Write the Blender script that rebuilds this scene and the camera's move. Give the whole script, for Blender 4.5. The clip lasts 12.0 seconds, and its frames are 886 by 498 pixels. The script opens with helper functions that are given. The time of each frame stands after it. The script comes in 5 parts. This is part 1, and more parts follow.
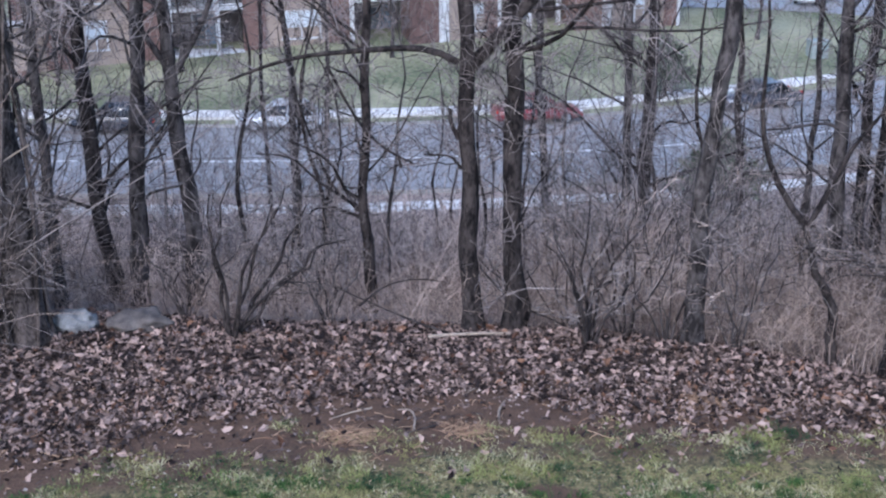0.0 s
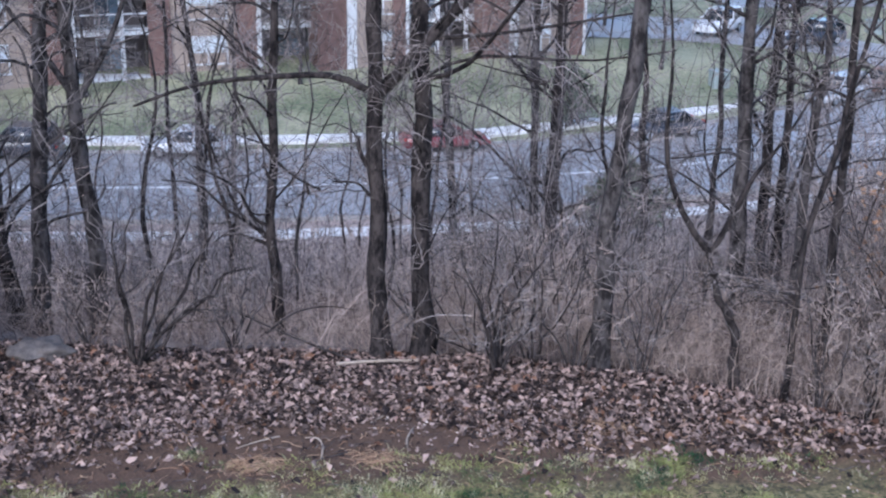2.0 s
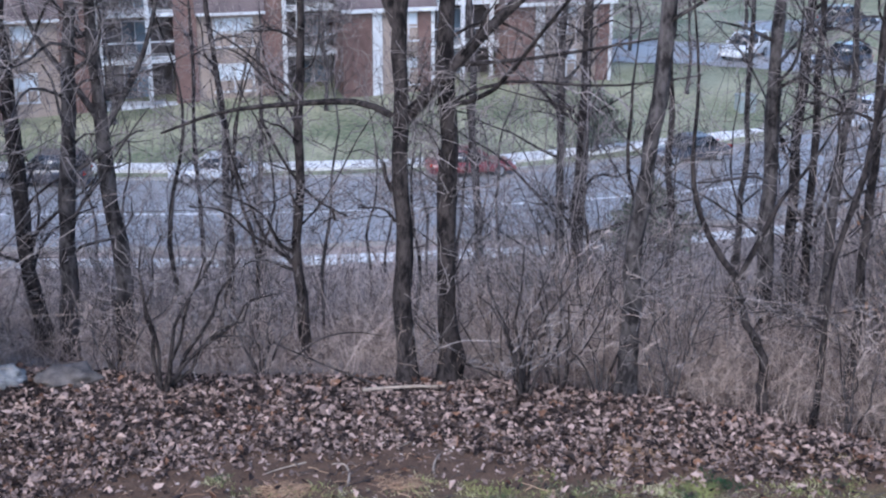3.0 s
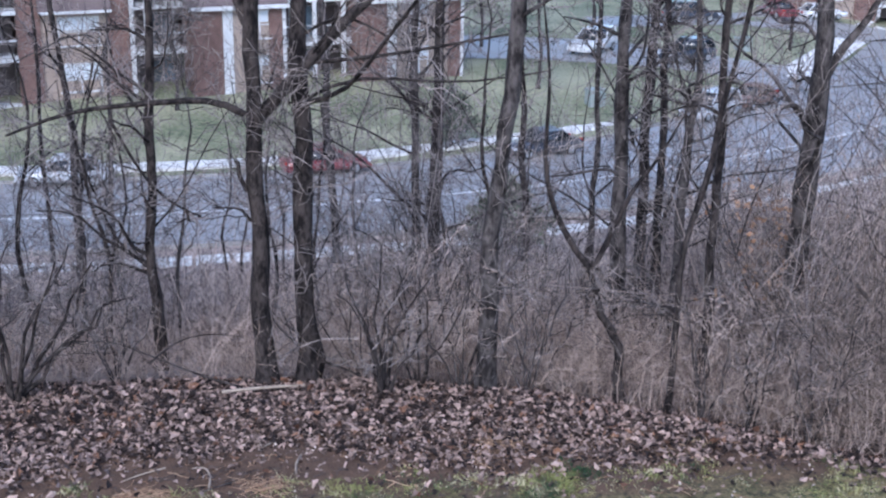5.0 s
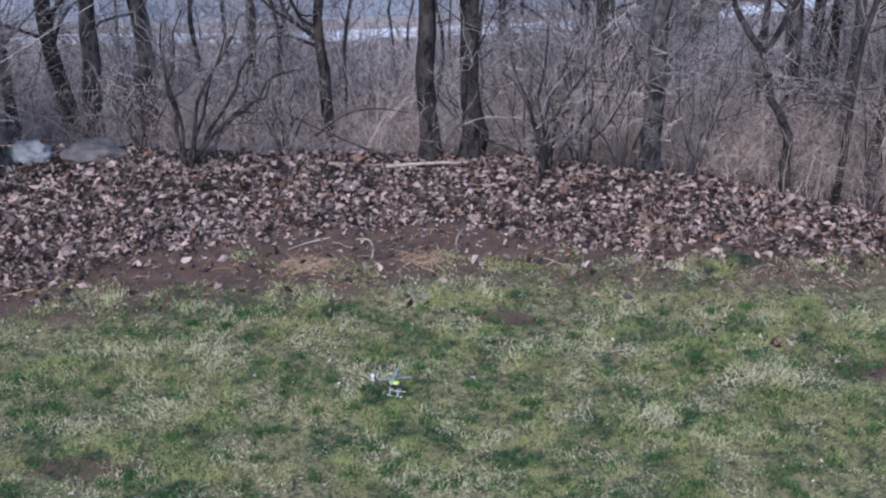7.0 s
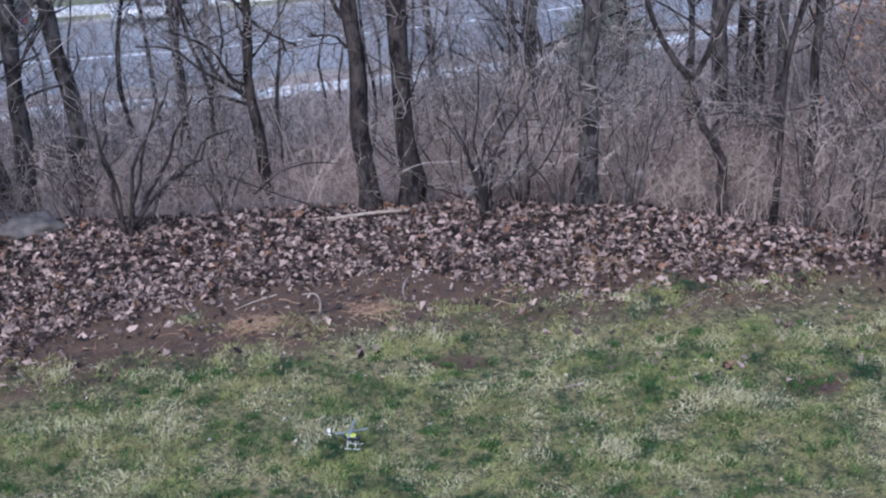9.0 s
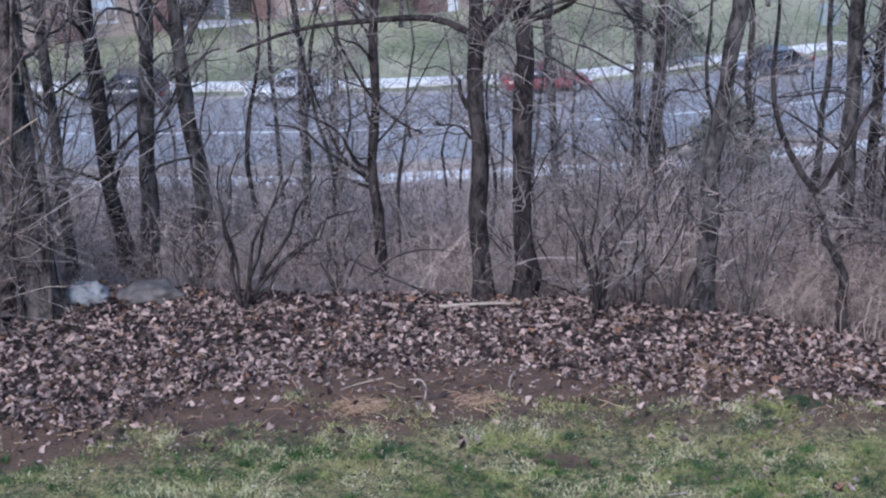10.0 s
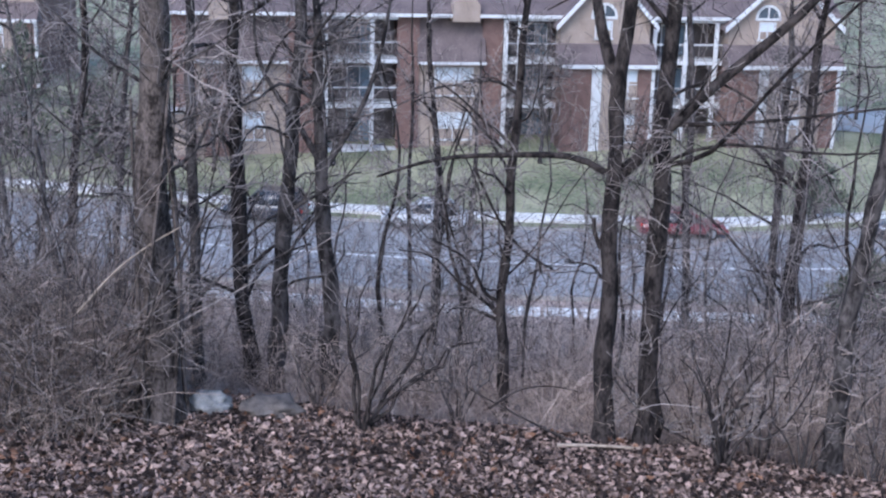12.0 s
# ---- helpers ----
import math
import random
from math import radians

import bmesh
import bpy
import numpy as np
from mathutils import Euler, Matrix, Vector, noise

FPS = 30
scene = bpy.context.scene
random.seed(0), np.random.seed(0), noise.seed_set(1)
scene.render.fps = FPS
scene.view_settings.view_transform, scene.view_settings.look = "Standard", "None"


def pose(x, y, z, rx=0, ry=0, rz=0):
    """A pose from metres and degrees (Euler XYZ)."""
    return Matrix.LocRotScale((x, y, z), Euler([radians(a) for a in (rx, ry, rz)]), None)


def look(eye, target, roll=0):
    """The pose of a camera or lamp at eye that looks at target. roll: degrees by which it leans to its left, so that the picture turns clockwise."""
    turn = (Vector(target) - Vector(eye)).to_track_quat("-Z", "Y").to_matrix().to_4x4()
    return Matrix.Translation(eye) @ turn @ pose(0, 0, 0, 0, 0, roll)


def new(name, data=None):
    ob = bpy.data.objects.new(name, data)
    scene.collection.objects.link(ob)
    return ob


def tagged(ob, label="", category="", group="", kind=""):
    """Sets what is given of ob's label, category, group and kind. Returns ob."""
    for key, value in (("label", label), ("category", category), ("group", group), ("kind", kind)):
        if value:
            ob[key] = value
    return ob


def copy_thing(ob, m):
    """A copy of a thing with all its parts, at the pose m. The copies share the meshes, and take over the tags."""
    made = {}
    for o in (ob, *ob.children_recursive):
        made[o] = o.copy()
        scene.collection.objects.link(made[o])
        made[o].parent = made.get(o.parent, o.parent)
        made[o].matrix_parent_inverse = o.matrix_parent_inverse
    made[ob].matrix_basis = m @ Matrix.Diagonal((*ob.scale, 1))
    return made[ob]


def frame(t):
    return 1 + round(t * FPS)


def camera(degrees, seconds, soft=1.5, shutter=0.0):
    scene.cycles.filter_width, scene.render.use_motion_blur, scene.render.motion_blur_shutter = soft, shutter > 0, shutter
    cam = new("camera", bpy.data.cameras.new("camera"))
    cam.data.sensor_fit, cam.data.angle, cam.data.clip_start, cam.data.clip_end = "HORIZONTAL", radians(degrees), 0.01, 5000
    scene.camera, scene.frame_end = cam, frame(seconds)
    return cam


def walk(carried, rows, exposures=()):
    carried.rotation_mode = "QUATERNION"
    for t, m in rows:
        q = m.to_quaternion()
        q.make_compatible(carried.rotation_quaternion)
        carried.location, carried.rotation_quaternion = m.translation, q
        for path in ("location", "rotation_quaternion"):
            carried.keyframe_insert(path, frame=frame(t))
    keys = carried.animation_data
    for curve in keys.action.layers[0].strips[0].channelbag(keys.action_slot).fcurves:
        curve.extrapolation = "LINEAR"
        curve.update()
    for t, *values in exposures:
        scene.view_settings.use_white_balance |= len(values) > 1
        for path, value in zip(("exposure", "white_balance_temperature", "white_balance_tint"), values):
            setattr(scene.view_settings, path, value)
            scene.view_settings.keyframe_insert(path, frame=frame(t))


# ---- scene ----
# ---------------------------------------------------------------- camera
EYE = Vector((0.0, 0.0, 9.0))
cam = camera(36.2, 12.0, soft=2.25)
# seconds, heading to the right of +y, tilt, lean to the right, in degrees
TURNS = [
    (0, -1.371, -19.818, 0.535),
    (0.5, 0.505, -19.274, -0.148),
    (1, 2.933, -19.084, -0.892),
    (1.5, 3.913, -18.919, -1.196),
    (2, 2.734, -18.670, -0.758),
    (2.5, 1.581, -18.090, -0.379),
    (2.7, 1.322, -17.775, -0.244),
    (4.3, 6.027, -17.380, -0.377),
    (4.5, 6.817, -17.474, -0.555),
    (5, 7.890, -17.675, -0.750),
    (5.5, 7.265, -18.237, -0.732),
    (6, 3.864, -21.163, 0.139),
    (6.5, 0.210, -24.872, 0.895),
    (7, 0.533, -27.026, 0.124),
    (7.2, 1.539, -27.767, -0.259),
    (8.8, 4.431, -26.300, 3.445),
    (9, 3.163, -25.123, 3.255),
    (9.5, 0.505, -22.384, 1.832),
    (10, -1.848, -21.075, 1.082),
    (10.5, -4.104, -18.804, 0.252),
    (11, -5.718, -15.191, -1.050),
    (11.5, -6.874, -15.116, -1.555),
    (12, -7.522, -15.498, -1.595),
]


def aimed(yaw, pitch, lean):
    a, b = radians(yaw), radians(pitch)
    way = Vector((math.sin(a) * math.cos(b), math.cos(a) * math.cos(b), math.sin(b)))
    return look(EYE, EYE + 10 * way, -lean)


walk(cam, [(t, aimed(a, b, c)) for t, a, b, c in TURNS], exposures=[(0.0, 1.15, 5700, 13), (12.0, 1.15, 5700, 13)])
# ---------------------------------------------------------------- light
world = bpy.data.worlds.new("overcast_sky")
scene.world = world
world.use_nodes = True
wn, wl = world.node_tree.nodes, world.node_tree.links
sky = wn.new("ShaderNodeTexSky")
sky.sky_type, sky.sun_disc = "NISHITA", False
sky.sun_elevation, sky.sun_rotation = radians(38), radians(200)
sky.air_density, sky.dust_density, sky.ozone_density = 1.0, 1.5, 3.0
wl.new(sky.outputs[0], wn["Background"].inputs["Color"])
wn["Background"].inputs["Strength"].default_value = 0.14
sun_data = bpy.data.lights.new("sun", "SUN")
sun_data.energy, sun_data.angle, sun_data.color = 0.9, radians(35), (1.0, 0.96, 0.92)
sun = new("sun", sun_data)
sun.matrix_world = look((-14, -30, 40), (0, 10, 0))


# ---------------------------------------------------------------- materials
def mat(name, dark, light, scale=4.0, rough=0.85, bump=0.3, metal=0.0, detail=6.0, fine=9.0, spread=(0.3, 0.7), island=0.0, stretch=(1, 1, 1), gloss=0.35):
    m = bpy.data.materials.new(name)
    m.use_nodes = True
    n, l = m.node_tree.nodes, m.node_tree.links
    b = n["Principled BSDF"]
    co = n.new("ShaderNodeNewGeometry")
    mp = n.new("ShaderNodeMapping")
    mp.inputs["Scale"].default_value = stretch
    l.new(co.outputs["Position"], mp.inputs["Vector"])
    big, small = n.new("ShaderNodeTexNoise"), n.new("ShaderNodeTexNoise")
    big.inputs["Scale"].default_value, big.inputs["Detail"].default_value = scale, detail
    small.inputs["Scale"].default_value, small.inputs["Detail"].default_value = scale * fine, 4.0
    for t in (big, small):
        l.new(mp.outputs[0], t.inputs["Vector"])
    mix = n.new("ShaderNodeMix")
    mix.inputs["Factor"].default_value = 0.4
    l.new(big.outputs[0], mix.inputs["A"])
    l.new(small.outputs[0], mix.inputs["B"])
    fac = mix.outputs["Result"]
    if island:
        mul = n.new("ShaderNodeMath")
        mul.operation = "MULTIPLY_ADD"
        mul.inputs[1].default_value, mul.inputs[2].default_value = island, -island / 2
        l.new(co.outputs["Random Per Island"], mul.inputs[0])
        add = n.new("ShaderNodeMath")
        l.new(mul.outputs[0], add.inputs[0])
        l.new(fac, add.inputs[1])
        fac = add.outputs[0]
    ramp = n.new("ShaderNodeValToRGB")
    e = ramp.color_ramp.elements
    e[0].position, e[0].color = spread[0], (*dark, 1)
    e[1].position, e[1].color = spread[1], (*light, 1)
    l.new(fac, ramp.inputs[0])
    l.new(ramp.outputs[0], b.inputs["Base Color"])
    b.inputs["Roughness"].default_value, b.inputs["Metallic"].default_value = rough, metal
    b.inputs["Specular IOR Level"].default_value = gloss
    if bump:
        bp = n.new("ShaderNodeBump")
        bp.inputs["Strength"].default_value, bp.inputs["Distance"].default_value = bump, 0.02
        l.new(small.outputs[0], bp.inputs["Height"])
        l.new(bp.outputs[0], b.inputs["Normal"])
    return m


BARK = mat("grey_bark", (0.02, 0.017, 0.0172), (0.118, 0.102, 0.098), 5, 0.95, 0.9, stretch=(1, 1, 0.5), spread=(0.41, 0.6), fine=3.5, gloss=0.12)
BARK_DARK = mat("dark_bark", (0.011, 0.009, 0.0095), (0.07, 0.057, 0.053), 6, 0.95, 0.9, stretch=(1, 1, 0.5), spread=(0.41, 0.6), fine=3.5, gloss=0.12)
BARK_PALE = mat("pale_bark", (0.06, 0.053, 0.052), (0.19, 0.175, 0.17), 5, 0.95, 0.7, stretch=(1, 1, 0.5), spread=(0.41, 0.6), fine=3.5, gloss=0.12)
BARK_VINE = mat("vine_covered_bark", (0.026, 0.021, 0.019), (0.155, 0.125, 0.113), 5, 0.95, 0.9, stretch=(1, 1, 0.6), spread=(0.41, 0.6), fine=5, gloss=0.12)
TWIG = mat("twig_bark", (0.034, 0.027, 0.0255), (0.35, 0.295, 0.275), 1.2, 0.9, 0, island=0.5)
BRUSH = mat("brush_stems", (0.066, 0.047, 0.041), (0.585, 0.46, 0.395), 0.6, 0.9, 0, island=0.9)
WEEDS = mat("dry_weeds", (0.175, 0.125, 0.1), (0.5, 0.385, 0.32), 0.6, 0.9, 0, island=0.6)
TANGLE = mat("vine_tangle", (0.07, 0.052, 0.044), (0.42, 0.325, 0.275), 0.8, 0.9, 0, island=0.6)
LEAF = mat("fallen_leaves", (0.02, 0.012, 0.0105), (0.48, 0.345, 0.29), 1.1, 0.8, 0.1, island=0.85, spread=(0.31, 0.92))
LEAF_TAN = mat("dead_beech_leaves", (0.28, 0.14, 0.08), (0.55, 0.33, 0.2), 3, 0.8, 0, island=0.6)
NEEDLE = mat("cedar_foliage", (0.055, 0.07, 0.05), (0.19, 0.21, 0.15), 3, 0.8, 0, island=0.6)
STONE = mat("pale_boulder", (0.11, 0.108, 0.105), (0.43, 0.42, 0.41), 5, 0.9, 0.9)
WOOD_PALE = mat("weathered_branch", (0.22, 0.165, 0.125), (0.47, 0.385, 0.31), 8, 0.9, 0.5)
LEAF_PALE = mat("pale_fallen_leaves", (0.22, 0.155, 0.12), (0.62, 0.52, 0.45), 1.5, 0.8, 0.1, island=0.9, spread=(0.1, 0.9))
STRAW = mat("dry_straw", (0.26, 0.15, 0.09), (0.46, 0.31, 0.2), 8, 0.9, 0, island=0.6)
ASPHALT = mat("worn_asphalt", (0.225, 0.22, 0.218), (0.345, 0.338, 0.335), 0.6, 0.5, 0.12, fine=40, gloss=0.6)
KERB_STONE = mat("grey_kerb_concrete", (0.27, 0.26, 0.25), (0.42, 0.40, 0.38), 1.5, 0.9, 0.2, fine=14)
STONE_BROWN = mat("weathered_boulder", (0.06, 0.05, 0.046), (0.2, 0.172, 0.158), 5, 0.9, 0.9)
CONCRETE = mat("pale_concrete", (0.6, 0.58, 0.55), (0.84, 0.82, 0.78), 1.5, 0.9, 0.2, fine=14)
PAINT_LINE = mat("road_paint", (0.6, 0.59, 0.58), (0.85, 0.84, 0.82), 2.5, 0.7, 0.1, fine=12)
BRICK = mat("red_brown_brick", (0.115, 0.068, 0.058), (0.235, 0.148, 0.128), 1.2, 0.9, 0.3, fine=16)
BRICK_TAN = mat("tan_brick", (0.26, 0.2, 0.165), (0.42, 0.335, 0.28), 1.2, 0.9, 0.3, fine=16)
SHINGLE = mat("brown_shingles", (0.09, 0.07, 0.07), (0.2, 0.155, 0.15), 1.0, 0.9, 0.4, fine=14)
WHITE = mat("white_trim_paint", (0.52, 0.52, 0.53), (0.7, 0.7, 0.7), 2, 0.55, 0.05)
DARK_TRIM = mat("dark_railing_paint", (0.03, 0.03, 0.035), (0.07, 0.07, 0.075), 4, 0.6, 0.1)
DOOR_BLUE = mat("grey_blue_door_paint", (0.11, 0.15, 0.19), (0.2, 0.26, 0.31), 2, 0.5, 0.05)
BLIND = mat("pale_window_blind", (0.5, 0.55, 0.6), (0.72, 0.76, 0.8), 3, 0.7, 0, stretch=(0.2, 0.2, 9))
# siding colour darkened to carry the shade of the balcony recesses
RECESS = mat("siding_with_painted_shade", (0.08, 0.065, 0.062), (0.15, 0.125, 0.118), 1.5, 0.85, 0.1)
TYRE = mat("tyre_rubber", (0.015, 0.015, 0.016), (0.04, 0.04, 0.042), 8, 0.9, 0.2)
ALLOY = mat("wheel_alloy", (0.35, 0.36, 0.37), (0.6, 0.61, 0.62), 8, 0.35, 0, metal=0.8)
LAMP_CLEAR = mat("headlight_lens", (0.6, 0.62, 0.65), (0.8, 0.82, 0.85), 9, 0.15, 0)
LAMP_RED = mat("tail_light_lens", (0.3, 0.02, 0.02), (0.5, 0.05, 0.04), 9, 0.2, 0)
BIN_GREY = mat("utility_box_paint", (0.2, 0.24, 0.23), (0.36, 0.4, 0.38), 3, 0.6, 0.1)


def paint(name, colour):
    d = tuple(c * 0.8 for c in colour)
    m = mat(name, d, colour, 1.5, 0.28, 0)
    m.node_tree.nodes["Principled BSDF"].inputs["Coat Weight"].default_value = 0.6
    return m


def glass(name, colour, rough=0.06):
    m = mat(name, tuple(c * 0.7 for c in colour), colour, 2, rough, 0)
    m.node_tree.nodes["Principled BSDF"].inputs["Specular IOR Level"].default_value = 0.9
    return m


GLASS = glass("window_glass", (0.10, 0.125, 0.15))
CAR_GLASS = glass("car_glass", (0.03, 0.035, 0.04))


def grass_material():
    """Green blades in patches of two shades, with straw-coloured ones among them."""
    m = bpy.data.materials.new("winter_grass")
    m.use_nodes = True
    n, l = m.node_tree.nodes, m.node_tree.links
    b = n["Principled BSDF"]
    b.inputs["Roughness"].default_value = 0.8
    b.inputs["Specular IOR Level"].default_value = 0.2
    geo = n.new("ShaderNodeNewGeometry")

    def patch(scale, lo, hi):
        t, k = n.new("ShaderNodeTexNoise"), n.new("ShaderNodeMapRange")
        t.inputs["Scale"].default_value, t.inputs["Detail"].default_value = scale, 5.0
        k.inputs["From Min"].default_value, k.inputs["From Max"].default_value = lo, hi
        l.new(geo.outputs["Position"], t.inputs["Vector"])
        l.new(t.outputs[0], k.inputs["Value"])
        return k.outputs[0]

    def mix(fac, a, c):
        k = n.new("ShaderNodeMix")
        k.data_type = "RGBA"
        l.new(fac, k.inputs[0])
        for i, v in ((6, a), (7, c)):
            if isinstance(v, tuple):
                k.inputs[i].default_value = (*v, 1)
            else:
                l.new(v, k.inputs[i])
        return k.outputs[2]

    green = mix(patch(1.9, 0.47, 0.56), (0.265, 0.28, 0.1), (0.02, 0.06, 0.024))
    green = mix(patch(0.8, 0.5, 0.68), green, (0.31, 0.285, 0.115))
    add = n.new("ShaderNodeMath")
    l.new(geo.outputs["Random Per Island"], add.inputs[0])
    l.new(patch(1.3, 0.38, 0.62), add.inputs[1])
    k = n.new("ShaderNodeMapRange")
    k.inputs["From Min"].default_value, k.inputs["From Max"].default_value = 1.08, 1.5
    l.new(add.outputs[0], k.inputs["Value"])
    l.new(mix(k.outputs[0], green, (0.5, 0.45, 0.275)), b.inputs["Base Color"])
    return m


GRASS = grass_material()
CLUMP = mat("dark_green_grass", (0.015, 0.05, 0.012), (0.085, 0.155, 0.04), 3, 0.8, 0, island=0.6)
LEAF_ORANGE = mat("orange_fallen_leaves", (0.09, 0.042, 0.025), (0.26, 0.14, 0.088), 2, 0.8, 0.1, island=0.8)


def ground_material():
    """Lawn, bare soil, leaf mould and the far lawn, by where they lie."""
    m = bpy.data.materials.new("ground_cover")
    m.use_nodes = True
    n, l = m.node_tree.nodes, m.node_tree.links
    b = n["Principled BSDF"]
    b.inputs["Roughness"].default_value = 0.95
    geo = n.new("ShaderNodeNewGeometry")
    sep = n.new("ShaderNodeSeparateXYZ")
    l.new(geo.outputs["Position"], sep.inputs[0])

    def tex(scale, detail=6):
        t = n.new("ShaderNodeTexNoise")
        t.inputs["Scale"].default_value, t.inputs["Detail"].default_value = scale, detail
        l.new(geo.outputs["Position"], t.inputs["Vector"])
        return t.outputs[0]

    def math_(op, a, c, d=None):
        k = n.new("ShaderNodeMath")
        k.operation = op
        for i, v in enumerate((a, c, d)):
            if v is None:
                continue
            if isinstance(v, (int, float)):
                k.inputs[i].default_value = v
            else:
                l.new(v, k.inputs[i])
        return k.outputs[0]

    def ramp(fac, a, c, lo=0.3, hi=0.7):
        r = n.new("ShaderNodeValToRGB")
        e = r.color_ramp.elements
        e[0].position, e[0].color, e[1].position, e[1].color = lo, (*a, 1), hi, (*c, 1)
        l.new(fac, r.inputs[0])
        return r.outputs[0]

    def mix(fac, a, c):
        k = n.new("ShaderNodeMix")
        k.data_type = "RGBA"
        l.new(fac, k.inputs[0])
        l.new(a, k.inputs[6])
        l.new(c, k.inputs[7])
        return k.outputs[2]

    def step(v, edge, width):
        k = n.new("ShaderNodeMapRange")
        k.inputs["From Min"].default_value, k.inputs["From Max"].default_value = edge - width, edge + width
        l.new(v, k.inputs["Value"])
        return k.outputs[0]

    rough_y = math_("ADD", sep.outputs[1], math_("MULTIPLY_ADD", tex(1.1), 2.2, -1.1))
    fine = tex(22, 8)
    mid = tex(3.0, 8)
    lawn = ramp(math_("ADD", math_("MULTIPLY", fine, 0.5), math_("MULTIPLY", tex(7.0), 0.5)), (0.028, 0.036, 0.013), (0.25, 0.2, 0.09), 0.4, 0.6)
    soil = ramp(math_("ADD", math_("MULTIPLY", fine, 0.5), math_("MULTIPLY", mid, 0.5)), (0.042, 0.023, 0.014), (0.165, 0.096, 0.06))
    mould = ramp(math_("ADD", math_("MULTIPLY", fine, 0.6), math_("MULTIPLY", mid, 0.4)), (0.03, 0.019, 0.014), (0.15, 0.098, 0.075))
    far = ramp(math_("ADD", math_("MULTIPLY", tex(0.22), 0.6), math_("MULTIPLY", tex(4, 8), 0.4)), (0.12, 0.14, 0.075), (0.36, 0.345, 0.225), 0.38, 0.62)
    brushy = ramp(math_("ADD", math_("MULTIPLY", fine, 0.5), math_("MULTIPLY", mid, 0.5)), (0.2, 0.15, 0.125), (0.5, 0.395, 0.34))
    soil_y = math_("ADD", rough_y, math_("MULTIPLY", math_("MINIMUM", sep.outputs[0], 0.0), -0.19))
    # worn spots in the lawn
    for a, b_, w, h in ((-3.9, 12.35, 0.75, 0.22), (5.7, 14.3, 0.8, 0.25), (1.0, 15.6, 0.5, 0.2), (-1.2, 11.6, 0.5, 0.15)):
        du = math_("DIVIDE", math_("SUBTRACT", sep.outputs[0], a), w)
        dv = math_("DIVIDE", math_("SUBTRACT", sep.outputs[1], b_), h)
        away = math_("ADD", math_("MULTIPLY", du, du), math_("MULTIPLY_ADD", dv, dv, math_("MULTIPLY_ADD", mid, 2.0, -1.0)))
        lawn = mix(step(away, 0.9, 0.5), soil, lawn)
    c = mix(step(soil_y, 16.6, 0.4), lawn, soil)
    c = mix(step(rough_y, 18.8, 0.6), c, mould)
    c = mix(step(rough_y, 23.0, 2.0), c, brushy)
    along = sep.outputs[0]
    bend = math_("MULTIPLY_ADD", math_("MULTIPLY", along, along), 0.0065, math_("MULTIPLY_ADD", along, 0.13, 64.9))
    c = mix(step(math_("SUBTRACT", rough_y, bend), 0.0, 1.0), c, far)
    l.new(c, b.inputs["Base Color"])
    bp = n.new("ShaderNodeBump")
    bp.inputs["Strength"].default_value, bp.inputs["Distance"].default_value = 0.7, 0.05
    l.new(fine, bp.inputs["Height"])
    l.new(bp.outputs[0], b.inputs["Normal"])
    return m


# ---------------------------------------------------------------- builders
def mesh_from(name, verts, faces, material, smooth=False):
    """A mesh from arrays: verts (n, 3) and faces (m, 4) or (m, 3)."""
    verts, faces = np.asarray(verts, np.float32), np.asarray(faces, np.int32)
    me = bpy.data.meshes.new(name)
    k = faces.shape[1]
    me.vertices.add(len(verts))
    me.vertices.foreach_set("co", verts.ravel())
    me.loops.add(faces.size)
    me.loops.foreach_set("vertex_index", faces.ravel())
    me.polygons.add(len(faces))
    me.polygons.foreach_set("loop_start", np.arange(0, faces.size, k, dtype=np.int32))
    me.polygons.foreach_set("use_smooth", np.full(len(faces), smooth))
    me.update(calc_edges=True)
    me.materials.append(material)
    return me


def under(ob, parent):
    ob.parent = parent
    return ob


def part(name, bm, material, parent, label="", smooth=False):
    """Links a bmesh as one mesh object under a thing or a part, in the thing's own axes."""
    me = bpy.data.meshes.new(name)
    bm.to_mesh(me)
    bm.free()
    me.materials.append(material)
    if smooth:
        for p in me.polygons:
            p.use_smooth = True
    ob = new(name, me)
    if parent is not None:
        ob.parent = parent
    return tagged(ob, label)


def box(x0, x1, y0, y1, z0, z1, bevel=0.0, bm=None):
    bm = bm or bmesh.new()
    made = bmesh.ops.create_cube(bm, size=1.0)["verts"]
    for v in made:
        v.co = Vector(((x0 + x1) / 2 + v.co.x * (x1 - x0), (y0 + y1) / 2 + v.co.y * (y1 - y0), (z0 + z1) / 2 + v.co.z * (z1 - z0)))
    if bevel:
        edges = {e for v in made for e in v.link_edges}
        bmesh.ops.bevel(bm, geom=list(edges), offset=bevel, segments=2, affect="EDGES", profile=0.6)
    return bm


